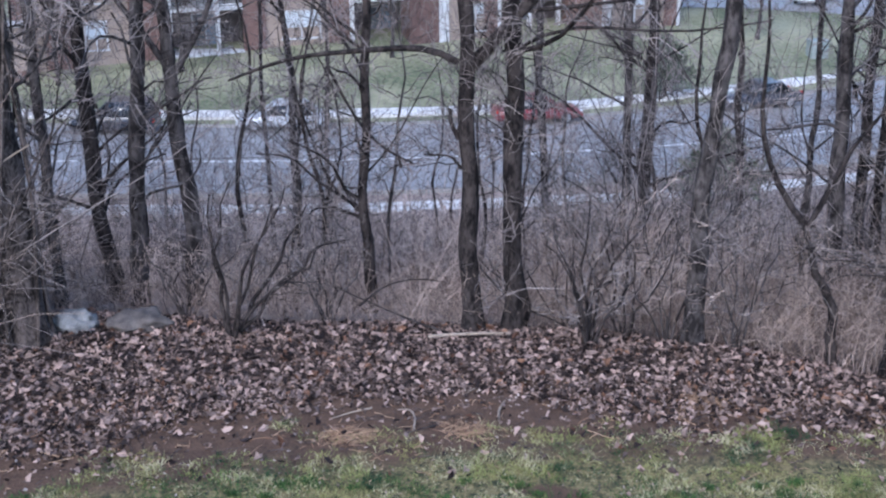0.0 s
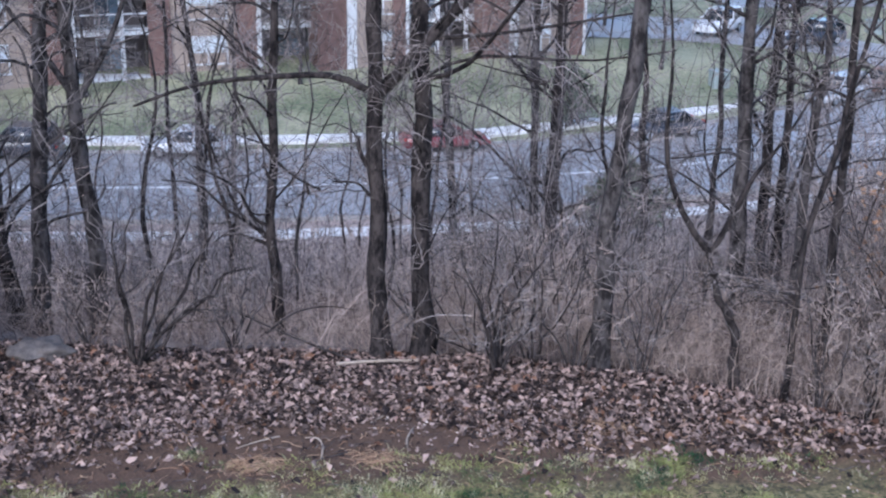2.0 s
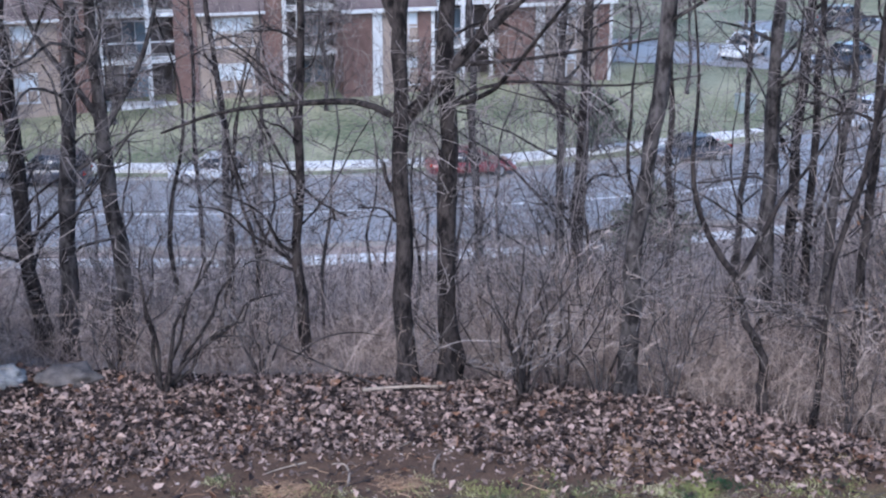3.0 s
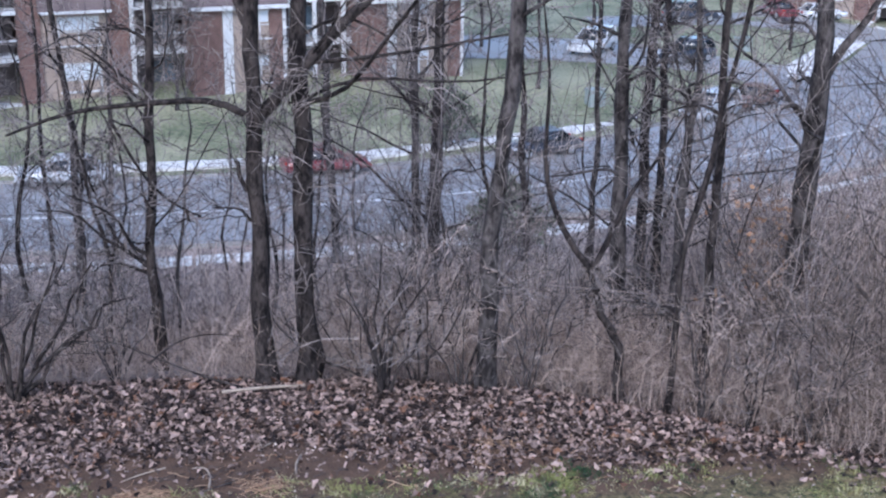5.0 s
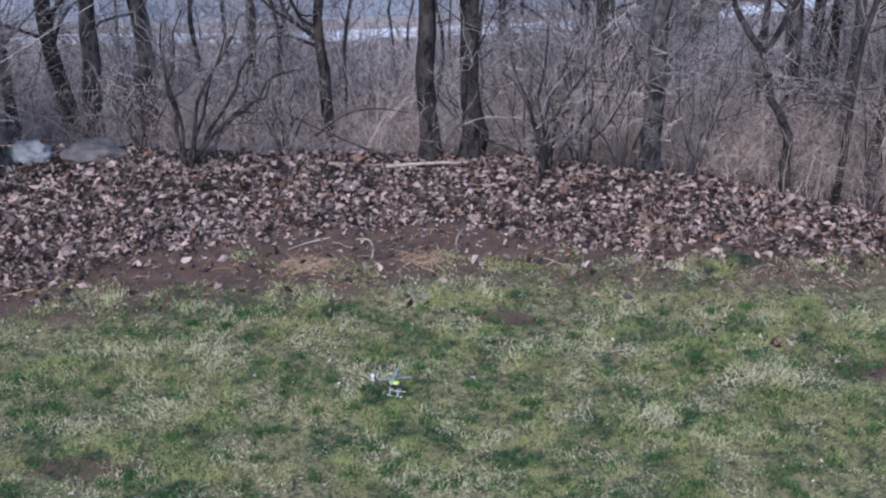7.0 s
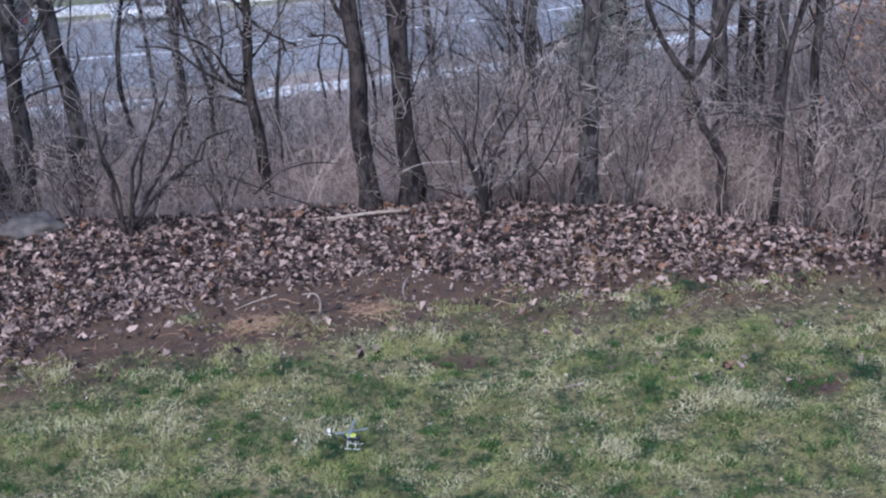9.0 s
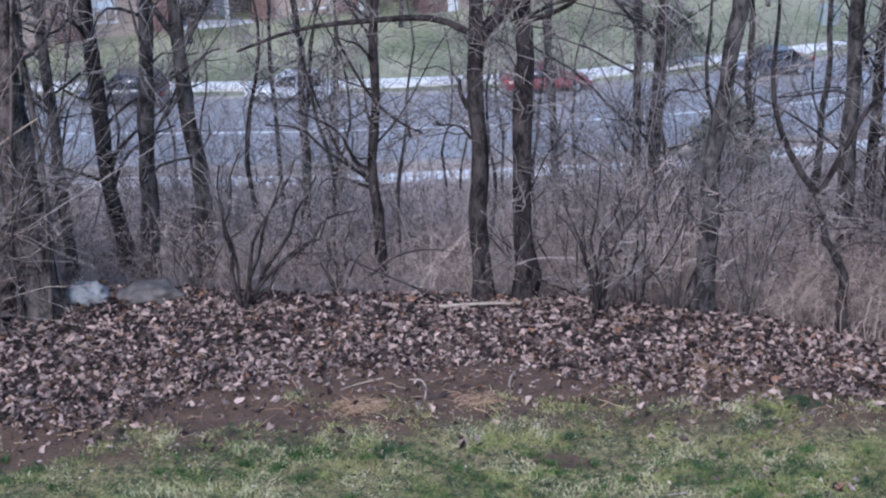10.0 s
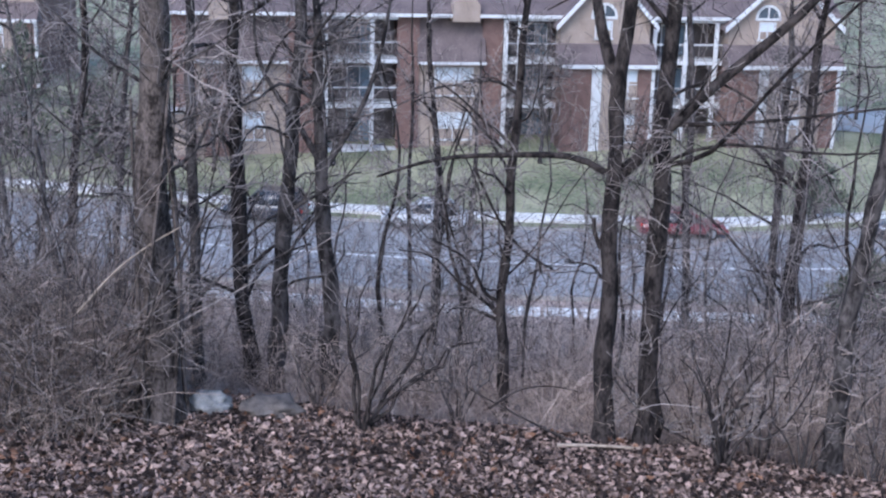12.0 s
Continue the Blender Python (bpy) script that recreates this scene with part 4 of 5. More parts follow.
build_stick("fallen_branch", on_ground([(-8.6, 20.0, 1.9), (-8.0, 20.1, 2.6), (-7.4, 20.2, 3.1), (-6.9, 20.2, 3.4)]), 0.03, 0.012, WOOD_PALE, "pale dead branch caught in the vine tangle", "branch")


def build_straw(x, y, count, seed, label):
    rng = np.random.default_rng(seed)
    p = np.c_[x + rng.normal(size=count) * 0.22, y + rng.normal(size=count) * 0.14]
    z = np.array([gz(a, b) + ground_rise(a, b) for a, b in p]) + 0.015
    a = rng.uniform(0, np.pi, count)
    ln = rng.uniform(0.05, 0.16, count)
    q = np.linspace(-1, 1, 4)
    path = np.c_[p, z][:, None] + np.stack([np.cos(a) * ln, np.sin(a) * ln, ln * 0], 1)[:, None] * q[:, None]
    path[:, 1:3, 2] += 0.015
    v, f = tubes(path, np.full((count, 4), 0.004), 3)
    tagged(new("straw", mesh_from("straw", v, f, STRAW)), label, "straw", kind="stuff")


def build_debris(count, seed):
    """Thin broken twigs strewn over the soil and the edge of the leaves."""
    rng = np.random.default_rng(seed)
    x = rng.uniform(-7.5, 7.5, count)
    y = 17.5 + rng.normal(size=count) * 0.75 + np.minimum(x, 0.0) * 0.1
    z = np.array([gz(a, b) + ground_rise(a, b) for a, b in zip(x, y)]) + 0.02
    a = rng.uniform(0, np.pi, count)
    ln = 0.04 + 0.2 * rng.random(count) ** 3
    q = np.linspace(-1, 1, 5)
    way = np.stack([np.cos(a) * ln, np.sin(a) * ln, rng.normal(size=count) * 0.03], 1)
    path = np.c_[x, y, z][:, None] + way[:, None] * q[:, None]
    path[:, :, :2] += rng.normal(size=(count, 5, 2)) * 0.018
    path[:, 1:4, 2] += 0.012
    v, f = tubes(path, rng.uniform(0.003, 0.008, count)[:, None] * np.ones(5), 4)
    tagged(new("twigs", mesh_from("twigs", v, f, STRAW if seed % 2 else BARK_VINE)), "broken grey-brown twigs strewn on bare soil", "twigs", kind="stuff")


build_debris(420, 44)
build_debris(260, 45)
build_straw(-1.75, 17.15, 160, 41, "clump of dry orange-brown straw on bare soil")
build_straw(-0.1, 17.3, 120, 42, "dry orange-brown straw scattered on bare soil")
build_straw(3.4, 18.2, 140, 43, "dry orange-brown straw beside the leaves")


# ---------------------------------------------------------------- apartment house
def build_window(parent, u, v, z, w, h, panes=2, blind=0.55):
    """A white sash window that stands in the wall's face at v."""
    f = 0.09
    bm = bmesh.new()
    box(u - w / 2 - f, u + w / 2 + f, v - 0.06, v + 0.1, z + h, z + h + f, bm=bm)
    for k in range(panes + 1):
        c = u - w / 2 - f / 2 + k * (w + f) / panes
        box(c - f / 2, c + f / 2, v - 0.05, v + 0.1, z, z + h, bm=bm)
    box(u - w / 2, u + w / 2, v - 0.03, v + 0.08, z + h * 0.48, z + h * 0.48 + 0.06, bm=bm)
    win = part("window", bm, WHITE, parent, "white-framed sash window")
    part("sill", box(u - w / 2 - 0.15, u + w / 2 + 0.15, v - 0.12, v + 0.1, z - 0.1, z), WHITE, win)
    part("pane", box(u - w / 2, u + w / 2, v + 0.02, v + 0.04, z, z + h), GLASS, win)
    if blind:
        part("blind", box(u - w / 2 + 0.03, u + w / 2 - 0.03, v + 0.005, v + 0.018, z + h * (1 - blind), z + h - 0.01), BLIND, win)
    return win


def build_balcony(parent, u0, u1, v, z, ground=False):
    """A slab with a white edge and a railing of thin bars."""
    slab = part("balcony", box(u0 + 0.003, u1 - 0.003, v - 0.35, v + 1.9, z - 0.24, z), WHITE, parent, "white-edged balcony")
    if ground:
        return slab
    bm = bmesh.new()
    box(u0 + 0.02, u1 - 0.02, v - 0.32, v - 0.25, z + 1.0, z + 1.09, bm=bm)
    box(u0 + 0.02, u1 - 0.02, v - 0.31, v - 0.26, z + 0.1, z + 0.16, bm=bm)
    part("rail", bm, WHITE, slab)
    n = int((u1 - u0) / 0.14)
    bm = bmesh.new()
    for i in range(n):
        c = u0 + 0.07 + i * (u1 - u0 - 0.14) / (n - 1)
        box(c - 0.014, c + 0.014, v - 0.297, v - 0.273, z + 0.16, z + 1.0, bm=bm)
    bars = part("baluster", bm, DARK_TRIM, slab, "thin dark railing bars")
    bars["kind"] = "stuff"
    return slab


STOREY = 2.82


def build_house(at, turn, name_label):
    house = tagged(new("apartment_house"), name_label, "apartment house", "apartment houses")
    house.matrix_world = pose(*at, 0, 0, turn)
    top = 3 * STOREY

    def wall(u0, u1, v, material, z1=top, label=""):
        return part("wall", box(u0, u1, v, v + 0.35, -1.5, z1), material, house, label)

    # the rear shell and floors
    part("wall", box(-13.8, 28.4, 11.6, 12, -1.5, top), BRICK, house)
    part("wall", box(-13.8, -13.45, 0.36, 11.59, -1.5, top), BRICK, house)
    part("wall", box(28.05, 28.4, 0.36, 11.59, -1.5, top), BRICK, house)
    # brick piers and tan bays between them
    for u0, u1 in ((-13.8, -12.4), (-6.9, -4.6), (0, 1.4), (5.4, 6.7)):
        wall(u0, u1, -0.15, BRICK, label="red-brown brick pier")
    for u0, u1, c, w, gable in ((-12.4, -6.9, -8.9, 1.2, -10.7), (1.4, 5.4, 3.65, 2.3, 4.2)):
        eave = 2 * STOREY - 0.1
        wall(u0, u1, 0, BRICK_TAN, z1=eave, label="tan brick wall")
        for s in range(2):
            build_window(house, c, -0.01, s * STOREY + 0.6, w, 1.65, blind=(0.6, 0.45)[s])
        if c < 0:
            wall(-11.9, -10.4, -0.1, BRICK, z1=eave, label="red-brown brick pier")
        # steep shingled roof over the upper storey
        bm = bmesh.new()
        prof = [(-0.75, eave), (0.45, top + 0.1), (0.45, eave)]
        a, b = ([bm.verts.new((u, v, z)) for v, z in prof] for u in (u0 - 0.15, u1 + 0.15))
        bm.faces.new(a[::-1])
        bm.faces.new(b)
        for k in range(3):
            bm.faces.new((a[k], a[(k + 1) % 3], b[(k + 1) % 3], b[k]))
        bmesh.ops.recalc_face_normals(bm, faces=bm.faces)
        steep = part("roof", bm, SHINGLE, house, "steep brown shingled roof between the balconies")
        part("gutter", box(u0 - 0.15, u1 + 0.15, -0.88, -0.755, eave - 0.1, eave + 0.06), WHITE, steep, "white eaves gutter")
        # small tan gable above it
        bm = bmesh.new()
        out = [(gable - 0.85, top - 0.35), (gable + 0.85, top - 0.35), (gable + 0.85, top + 0.7), (gable, top + 1.6), (gable - 0.85, top + 0.7)]
        a, b = ([bm.verts.new((u, v, z)) for u, z in out] for v in (-0.95, 1.6))
        bm.faces.new(a)
        bm.faces.new(b[::-1])
        for k in range(5):
            bm.faces.new((a[k], b[k], b[(k + 1) % 5], a[(k + 1) % 5]))
        bmesh.ops.recalc_face_normals(bm, faces=bm.faces)
        part("gable", bm, BRICK_TAN, house, "small tan gable")
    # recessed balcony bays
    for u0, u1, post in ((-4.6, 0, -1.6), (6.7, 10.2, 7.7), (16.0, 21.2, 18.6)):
        # back wall of the bay, its shade put into the dark colour
        part("wall", box(u0, u1, 1.9, 2.2, -1.5, top), RECESS, house, "siding with painted shade behind the balconies")
        for s in range(3):
            z = s * STOREY
            build_balcony(house, u0, u1, 0, z + 0.05, ground=s == 0)
            door = part("door", box(u0 + 1.6, u0 + 3.3, 1.82, 1.9, z + 0.06, z + 2.15), WHITE, house, "white-framed sliding door")
            for k in range(2):
                part("pane", box(u0 + 1.68 + k * 0.8, u0 + 2.42 + k * 0.8, 1.79, 1.82, z + 0.14, z + 2.08), DOOR_BLUE if k else GLASS, door)
        for c in (post, u0 + 0.12) if u1 < 15 else (post, post - 2.1, post + 2.0):
            part("post", box(c - 0.13, c + 0.13, -0.5, -0.34, -1.0, top), WHITE, house, "white balcony post")
        part("fascia", box(u0, u1, -0.5, -0.1, top - 0.3, top), WHITE, house)
    # gabled wings
    for u0, u1, win, arch in ((10.2, 16.0, 14.5, 12.95), (21.2, 28.4, 25.4, 23.75)):
        mid = arch
        part("wall", box(u0, u0 + 1.9, -1.9, -1.55, -1.5, 2 * STOREY), BRICK, house, "red-brown brick bay")
        part("wall", box(u0 + 1.9, u1 - 0.9, -1.8, -1.45, -1.5, 2 * STOREY), BRICK_TAN, house, "tan brick bay")
        part("wall", box(u1 - 0.9, u1, -1.9, -1.55, -1.5, 2 * STOREY), BRICK, house, "red-brown brick bay")
        part("corner_board", box(u1 - 0.02, u1 + 0.2, -1.94, -1.7, -1.0, 2 * STOREY), WHITE, house)
        part("corner_board", box(u0 + 1.92, u0 + 2.55, -1.95, -1.8, -1.0, 2 * STOREY), WHITE, house, "broad pale corner board")
        part("wall", box(u0, u0 + 0.3, -1.55, 0.5, -1.5, 2 * STOREY), BRICK, house)
        part("wall", box(u1 - 0.3, u1, -1.55, 0.5, -1.5, 2 * STOREY), BRICK, house)
        for s in range(2):
            build_window(house, win, -1.81, s * STOREY + 0.75, 1.2, 1.65, blind=0.4)
        # lean-to roof over the two-storey bay
        bm = bmesh.new()
        z0, z1 = 2 * STOREY, 2 * STOREY + 1.25
        vs = [bm.verts.new(c) for c in ((u0 - 0.3, -2.3, z0), (u1 + 0.3, -2.3, z0), (u1 + 0.3, -0.9, z1), (u0 - 0.3, -0.9, z1), (u0 - 0.3, -2.3, z0 - 0.15), (u1 + 0.3, -2.3, z0 - 0.15), (u1 + 0.3, -0.9, z0 - 0.15), (u0 - 0.3, -0.9, z0 - 0.15))]
        for q in ((0, 1, 2, 3), (7, 6, 5, 4), (4, 5, 1, 0), (5, 6, 2, 1), (6, 7, 3, 2), (7, 4, 0, 3)):
            bm.faces.new([vs[i] for i in q])
        lean = part("roof", bm, SHINGLE, house, "brown shingled lean-to roof")
        part("fascia", box(u0 - 0.32, u1 + 0.32, -2.36, -2.305, z0 - 0.2, z0 + 0.05), WHITE, lean)
        # third storey with its gable
        bm = bmesh.new()
        peak, half = top + 2.9, (u1 - u0) / 2 + 0.2
        out = [(u0, z0 + 0.2), (u1, z0 + 0.2), (u1, top - 0.2), ((u0 + u1) / 2, peak), (u0, top - 0.2)]
        a = [bm.verts.new((u, -0.95, z)) for u, z in out]
        b = [bm.verts.new((u, 0.35, z)) for u, z in out]
        bm.faces.new(a)
        bm.faces.new(b[::-1])
        for i in range(5):
            bm.faces.new((a[i], b[i], b[(i + 1) % 5], a[(i + 1) % 5]))
        part("gable", bm, BRICK_TAN, house, "tan gable end")
        for sgn in (-1, 1):
            bm = bmesh.new()
            c = (u0 + u1) / 2
            e = c + sgn * (half + 0.2)
            ze = top - 0.5
            line = [(c, peak + 0.25), (e, ze)]
            vs = []
            for v in (-1.45, 6.0):
                for u, z in line:
                    for t in (0, -0.2):
                        vs.append(bm.verts.new((u, v, z + t)))
            for q in ((0, 2, 6, 4), (1, 5, 7, 3), (0, 1, 3, 2), (4, 6, 7, 5), (2, 3, 7, 6), (0, 4, 5, 1)):
                bm.faces.new([vs[i] for i in q])
            bmesh.ops.recalc_face_normals(bm, faces=bm.faces)
            roof = part("roof", bm, SHINGLE, house, "brown shingled gable roof")
            bm = bmesh.new()
            vs = []
            for v in (-1.53, -1.455):
                for u, z in line:
                    for t in (0.06, -0.3):
                        vs.append(bm.verts.new((u, v, z + t)))
            for q in ((0, 2, 6, 4), (1, 5, 7, 3), (0, 1, 3, 2), (4, 6, 7, 5), (2, 3, 7, 6), (0, 4, 5, 1)):
                bm.faces.new([vs[i] for i in q])
            bmesh.ops.recalc_face_normals(bm, faces=bm.faces)
            part("bargeboard", bm, WHITE, roof, "white bargeboard")
        build_window(house, arch, -0.96, top - 1.25, 0.95, 1.0, blind=0.5)
        # arched window
        bm = bmesh.new()
        n = 12
        for rad, v0, v1 in ((0.85, -1.02, -0.954),):
            ring = [(arch + rad * math.cos(math.pi * i / n), top + 0.1 + rad * math.sin(math.pi * i / n)) for i in range(n + 1)]
            inner = [(arch + (rad - 0.16) * math.cos(math.pi * i / n), top + 0.1 + (rad - 0.16) * math.sin(math.pi * i / n)) for i in range(n + 1)]
            for i in range(n):
                q = (ring[i], ring[i + 1], inner[i + 1], inner[i])
                lo = [bm.verts.new((u, v0, z)) for u, z in q]
                hi = [bm.verts.new((u, v1, z)) for u, z in q]
                bm.faces.new(lo)
                bm.faces.new(hi[::-1])
                for k in range(4):
                    bm.faces.new((lo[k], hi[k], hi[(k + 1) % 4], lo[(k + 1) % 4]))
        box(arch - 0.85, arch + 0.85, -1.03, -0.954, top - 0.07, top + 0.1, bm=bm)
        box(arch - 0.05, arch + 0.05, -1.01, -0.954, top + 0.1, top + 0.85, bm=bm)
        win_a = part("window", bm, WHITE, house, "white-framed arched window")
        bm = bmesh.new()
        vs = [bm.verts.new((arch + 0.7 * math.cos(math.pi * i / n), -0.97, top + 0.1 + 0.7 * math.sin(math.pi * i / n))) for i in range(n + 1)]
        ws = [bm.verts.new((v.co.x, -0.955, v.co.z)) for v in vs]
        bm.faces.new(vs)
        bm.faces.new(ws[::-1])
        for i in range(n + 1):
            bm.faces.new((vs[i], ws[i], ws[(i + 1) % (n + 1)], vs[(i + 1) % (n + 1)]))
        part("pane", bm, GLASS, win_a)
    # main roof
    for sgn in (0, 1):
        bm = bmesh.new()
        line = [(-0.7, top - 0.05), (6.0, top + 3.6)] if not sgn else [(6.0, top + 3.6), (12.7, top - 0.05)]
        vs = []
        for u in (-14.4, 28.9):
            for v, z in line:
                for t in (0.22, 0.0):
                    vs.append(bm.verts.new((u, v, z + t)))
        for q in ((0, 2, 6, 4), (1, 5, 7, 3), (0, 1, 3, 2), (4, 6, 7, 5), (2, 3, 7, 6), (0, 4, 5, 1)):
            bm.faces.new([vs[i] for i in q])
        bmesh.ops.recalc_face_normals(bm, faces=bm.faces)
        roof = part("roof", bm, SHINGLE, house, "brown shingled main roof")
        if not sgn:
            part("gutter", box(-14.4, 28.9, -0.86, -0.705, top - 0.1, top + 0.1), WHITE, roof, "white eaves gutter")
    for u in (-13.8, 28.1):
        bm = bmesh.new()
        a = [bm.verts.new(c) for c in ((u, 0.3, top), (u, 11.9, top), (u, 6.0, top + 3.4))]
        b = [bm.verts.new((c.co.x + 0.3, c.co.y, c.co.z)) for c in a]
        bm.faces.new(a)
        bm.faces.new(b[::-1])
        for i in range(3):
            bm.faces.new((a[i], b[i], b[(i + 1) % 3], a[(i + 1) % 3]))
        part("gable", bm, BRICK_TAN, house)
    return house


build_house((-14.3, 83.7, -7.95), 16.5, "three-storey brick apartment house with white balconies")
build_house((-72.0, 93.0, -7.9), 10.0, "three-storey brick apartment house behind the evergreens")
build_house((62.0, 122.0, -7.3), 8.0, "three-storey brick apartment house beyond the car park")


# ---------------------------------------------------------------- car park beyond the lawn
def build_patch(name, quads, material, label, category, n=8):
    """A paved area of four-cornered fields that follows the ground."""
    v, f = [], []
    for quad in quads:
        a, b, c, d = (np.array(p, float) for p in quad)
        k = len(v)
        for i in range(n + 1):
            for j in range(n + 1):
                p = (a * (n - j) + b * j) / n * (n - i) / n + (d * (n - j) + c * j) / n * i / n
                v.append((p[0], p[1], gz(p[0], p[1]) + 0.07))
        for i in range(n):
            for j in range(n):
                q = k + i * (n + 1) + j
                f.append((q, q + 1, q + n + 2, q + n + 1))
    return tagged(new(name, mesh_from(name, v, f, material)), label, category, kind="structure")


build_patch("car_park", [((14, 95.0), (21.7, 94.2), (23.6, 103.5), (15, 106.0)), ((21.7, 94.2), (25.9, 94.5), (27.5, 100.8), (23.6, 103.5)), ((25.9, 94.5), (29.4, 94.9), (31.8, 99.9), (27.5, 100.8)), ((29.4, 94.9), (34.1, 94.8), (35.7, 99.6), (31.8, 99.9)), ((34.1, 94.8), (36.2, 91.5), (40.0, 99.2), (35.7, 99.6)), ((36.2, 91.5), (38.5, 92.5), (40.0, 96.0), (40.0, 99.2))], ASPHALT, "grey asphalt car park beyond the lawn", "car park")
build_patch("road", [((38.5, 91.5), (46.0, 94.0), (46.4, 102.2), (39.5, 94.6)), ((46.0, 94.0), (60.0, 104.0), (52.0, 110.6), (46.4, 102.2)), ((60.0, 104.0), (76.0, 118.0), (66.0, 131.0), (52.0, 110.6))], ASPHALT, "worn grey asphalt side street at the bend", "road")
build_patch("pavement", [((38.9, 94.6), (40.0, 94.9), (46.2, 102.6), (45.2, 104.2)), ((38.9, 94.6), (45.2, 104.2), (45.1, 105.8), (39.6, 98.6)), ((45.2, 104.2), (46.2, 102.6), (51.6, 110.6), (50.4, 111.0)), ((50.4, 111.0), (51.6, 110.6), (58.0, 118.9), (56.8, 119.4)), ((45.2, 104.2), (46.6, 106.6), (52.8, 116.6), (45.1, 105.8)), ((46.6, 106.6), (48.6, 108.4), (62.6, 128.6), (52.8, 116.6))], CONCRETE, "pale concrete pavement at the corner of the side street", "pavement")
build_patch("car_park", [((28, 109.0), (62, 113.5), (62, 119), (28, 115))], ASPHALT, "grey asphalt car park before the far house", "car park")


# ---------------------------------------------------------------- parked cars
def build_car(x, y, turn, length, colour, kind, label, z=None):
    """A parked car; its nose points along its own +x."""
    car = tagged(new("car"), label, "car", "parked cars")
    z = -9.33 if z is None else z
    car.matrix_world = pose(x, y, z, 0, 0, turn)
    w = 0.9
    h = {"sedan": 1.43, "suv": 1.72, "van": 1.8}[kind]
    belt = 0.86 if kind == "sedan" else 1.0
    L = length / 2
    side = [(-L, 0.42), (-L + 0.02, belt * 0.92), (-L + 0.45, belt), (L - 1.35, belt), (L - 0.25, belt * 0.82), (L, 0.62), (L - 0.02, 0.3), (-L + 0.08, 0.28)]
    bm = bmesh.new()
    rings = []
    for yy, shrink in ((-w, 0.0), (-w * 0.86, 0.06), (w * 0.86, 0.06), (w, 0.0)):
        edge = abs(yy) > w * 0.9
        rings.append([bm.verts.new((a * (0.965 if edge else 1.0), yy, b - (0.05 if edge and b > 0.7 else 0.0) + (0.02 if not edge and b > 0.7 else 0))) for a, b in side])
    n = len(side)
    for r0, r1 in zip(rings, rings[1:]):
        for i in range(n):
            bm.faces.new((r0[i], r0[(i + 1) % n], r1[(i + 1) % n], r1[i]))
    bm.faces.new(rings[0][::-1])
    bm.faces.new(rings[-1])
    bmesh.ops.recalc_face_normals(bm, faces=bm.faces)
    bmesh.ops.bevel(bm, geom=bm.edges[:], offset=0.035, segments=2, affect="EDGES")
    body = part("body", bm, colour, car, smooth=True)
    back = -L + (0.55 if kind == "sedan" else 0.1)
    front = L - 1.2
    low = [(back, belt - 0.03), (front, belt - 0.03)]
    up = [(back + (0.75 if kind == "sedan" else 0.3), h), (front - 0.85, h)]

    def cabin():
        bm = bmesh.new()
        vs = []
        for (a, b), ww in zip((low[0], low[1], up[1], up[0]), (w * 0.95, w * 0.95, w * 0.76, w * 0.76)):
            vs.append([bm.verts.new((a, s * ww, b)) for s in (-1, 1)])
        for i in range(4):
            a, b = vs[i], vs[(i + 1) % 4]
            bm.faces.new((a[0], b[0], b[1], a[1]))
        bm.faces.new([v[0] for v in vs][::-1])
        bm.faces.new([v[1] for v in vs])
        bmesh.ops.recalc_face_normals(bm, faces=bm.faces)
        bmesh.ops.bevel(bm, geom=bm.edges[:], offset=0.05, segments=2, affect="EDGES")
        return bm

    part("glasshouse", cabin(), CAR_GLASS, car, "dark car glass", smooth=True)
    part("roof", box(up[0][0] - 0.04, up[1][0] + 0.08, -w * 0.77, w * 0.77, h - 0.06, h + 0.03, 0.03), colour, car)
    for s in (-1, 1):
        for a, b, c in ((low[0][0] + 0.02, up[0][0], 0.09), (low[1][0] - 0.04, up[1][0] + 0.02, 0.08), ((low[0][0] + low[1][0]) / 2 + 0.05, (up[0][0] + up[1][0]) / 2, 0.09)):
            p = [(a, s * w * 0.95, belt - 0.02), (b, s * w * 0.77, h - 0.02)]
            v, f = tubes(np.array([resample(p, 4)]), np.full((1, 4), c * 0.55), 6)
            under(new("pillar", mesh_from("pillar", v, f, colour, True)), car)
    for wx in (-L + 0.85, L - 0.9):
        for s in (-1, 1):
            bm = bmesh.new()
            bmesh.ops.create_cone(bm, cap_ends=True, segments=24, radius1=0.33, radius2=0.33, depth=0.22, matrix=pose(wx, s * (w - 0.08), 0.33, 90))
            bmesh.ops.bevel(bm, geom=[e for e in bm.edges if len(e.link_faces) == 2 and abs(e.calc_face_angle(0)) > 1], offset=0.04, segments=2, affect="EDGES")
            wheel = part("wheel", bm, TYRE, car, "black rubber tyre")
            bm = bmesh.new()
            bmesh.ops.create_cone(bm, cap_ends=True, segments=20, radius1=0.21, radius2=0.19, depth=0.03, matrix=pose(wx, s * (w + 0.04), 0.33, 90 * s))
            part("rim", bm, ALLOY, wheel, "grey alloy rim")
    for s in (-1, 1):
        part("headlight", box(L - 0.16, L + 0.01, s * 0.66 - 0.18, s * 0.66 + 0.18, 0.6, 0.74, 0.02), LAMP_CLEAR, car)
        part("tail_light", box(-L - 0.01, -L + 0.1, s * 0.68 - 0.16, s * 0.68 + 0.16, 0.68, 0.88, 0.02), LAMP_RED, car)
        part("mirror", box(front - 0.45, front - 0.3, s * (w + 0.1) - 0.09, s * (w + 0.1) + 0.09, belt, belt + 0.14, 0.02), colour, car)
    part("bumper", box(L - 0.1, L + 0.04, -w * 0.9, w * 0.9, 0.3, 0.52, 0.03), colour, car)
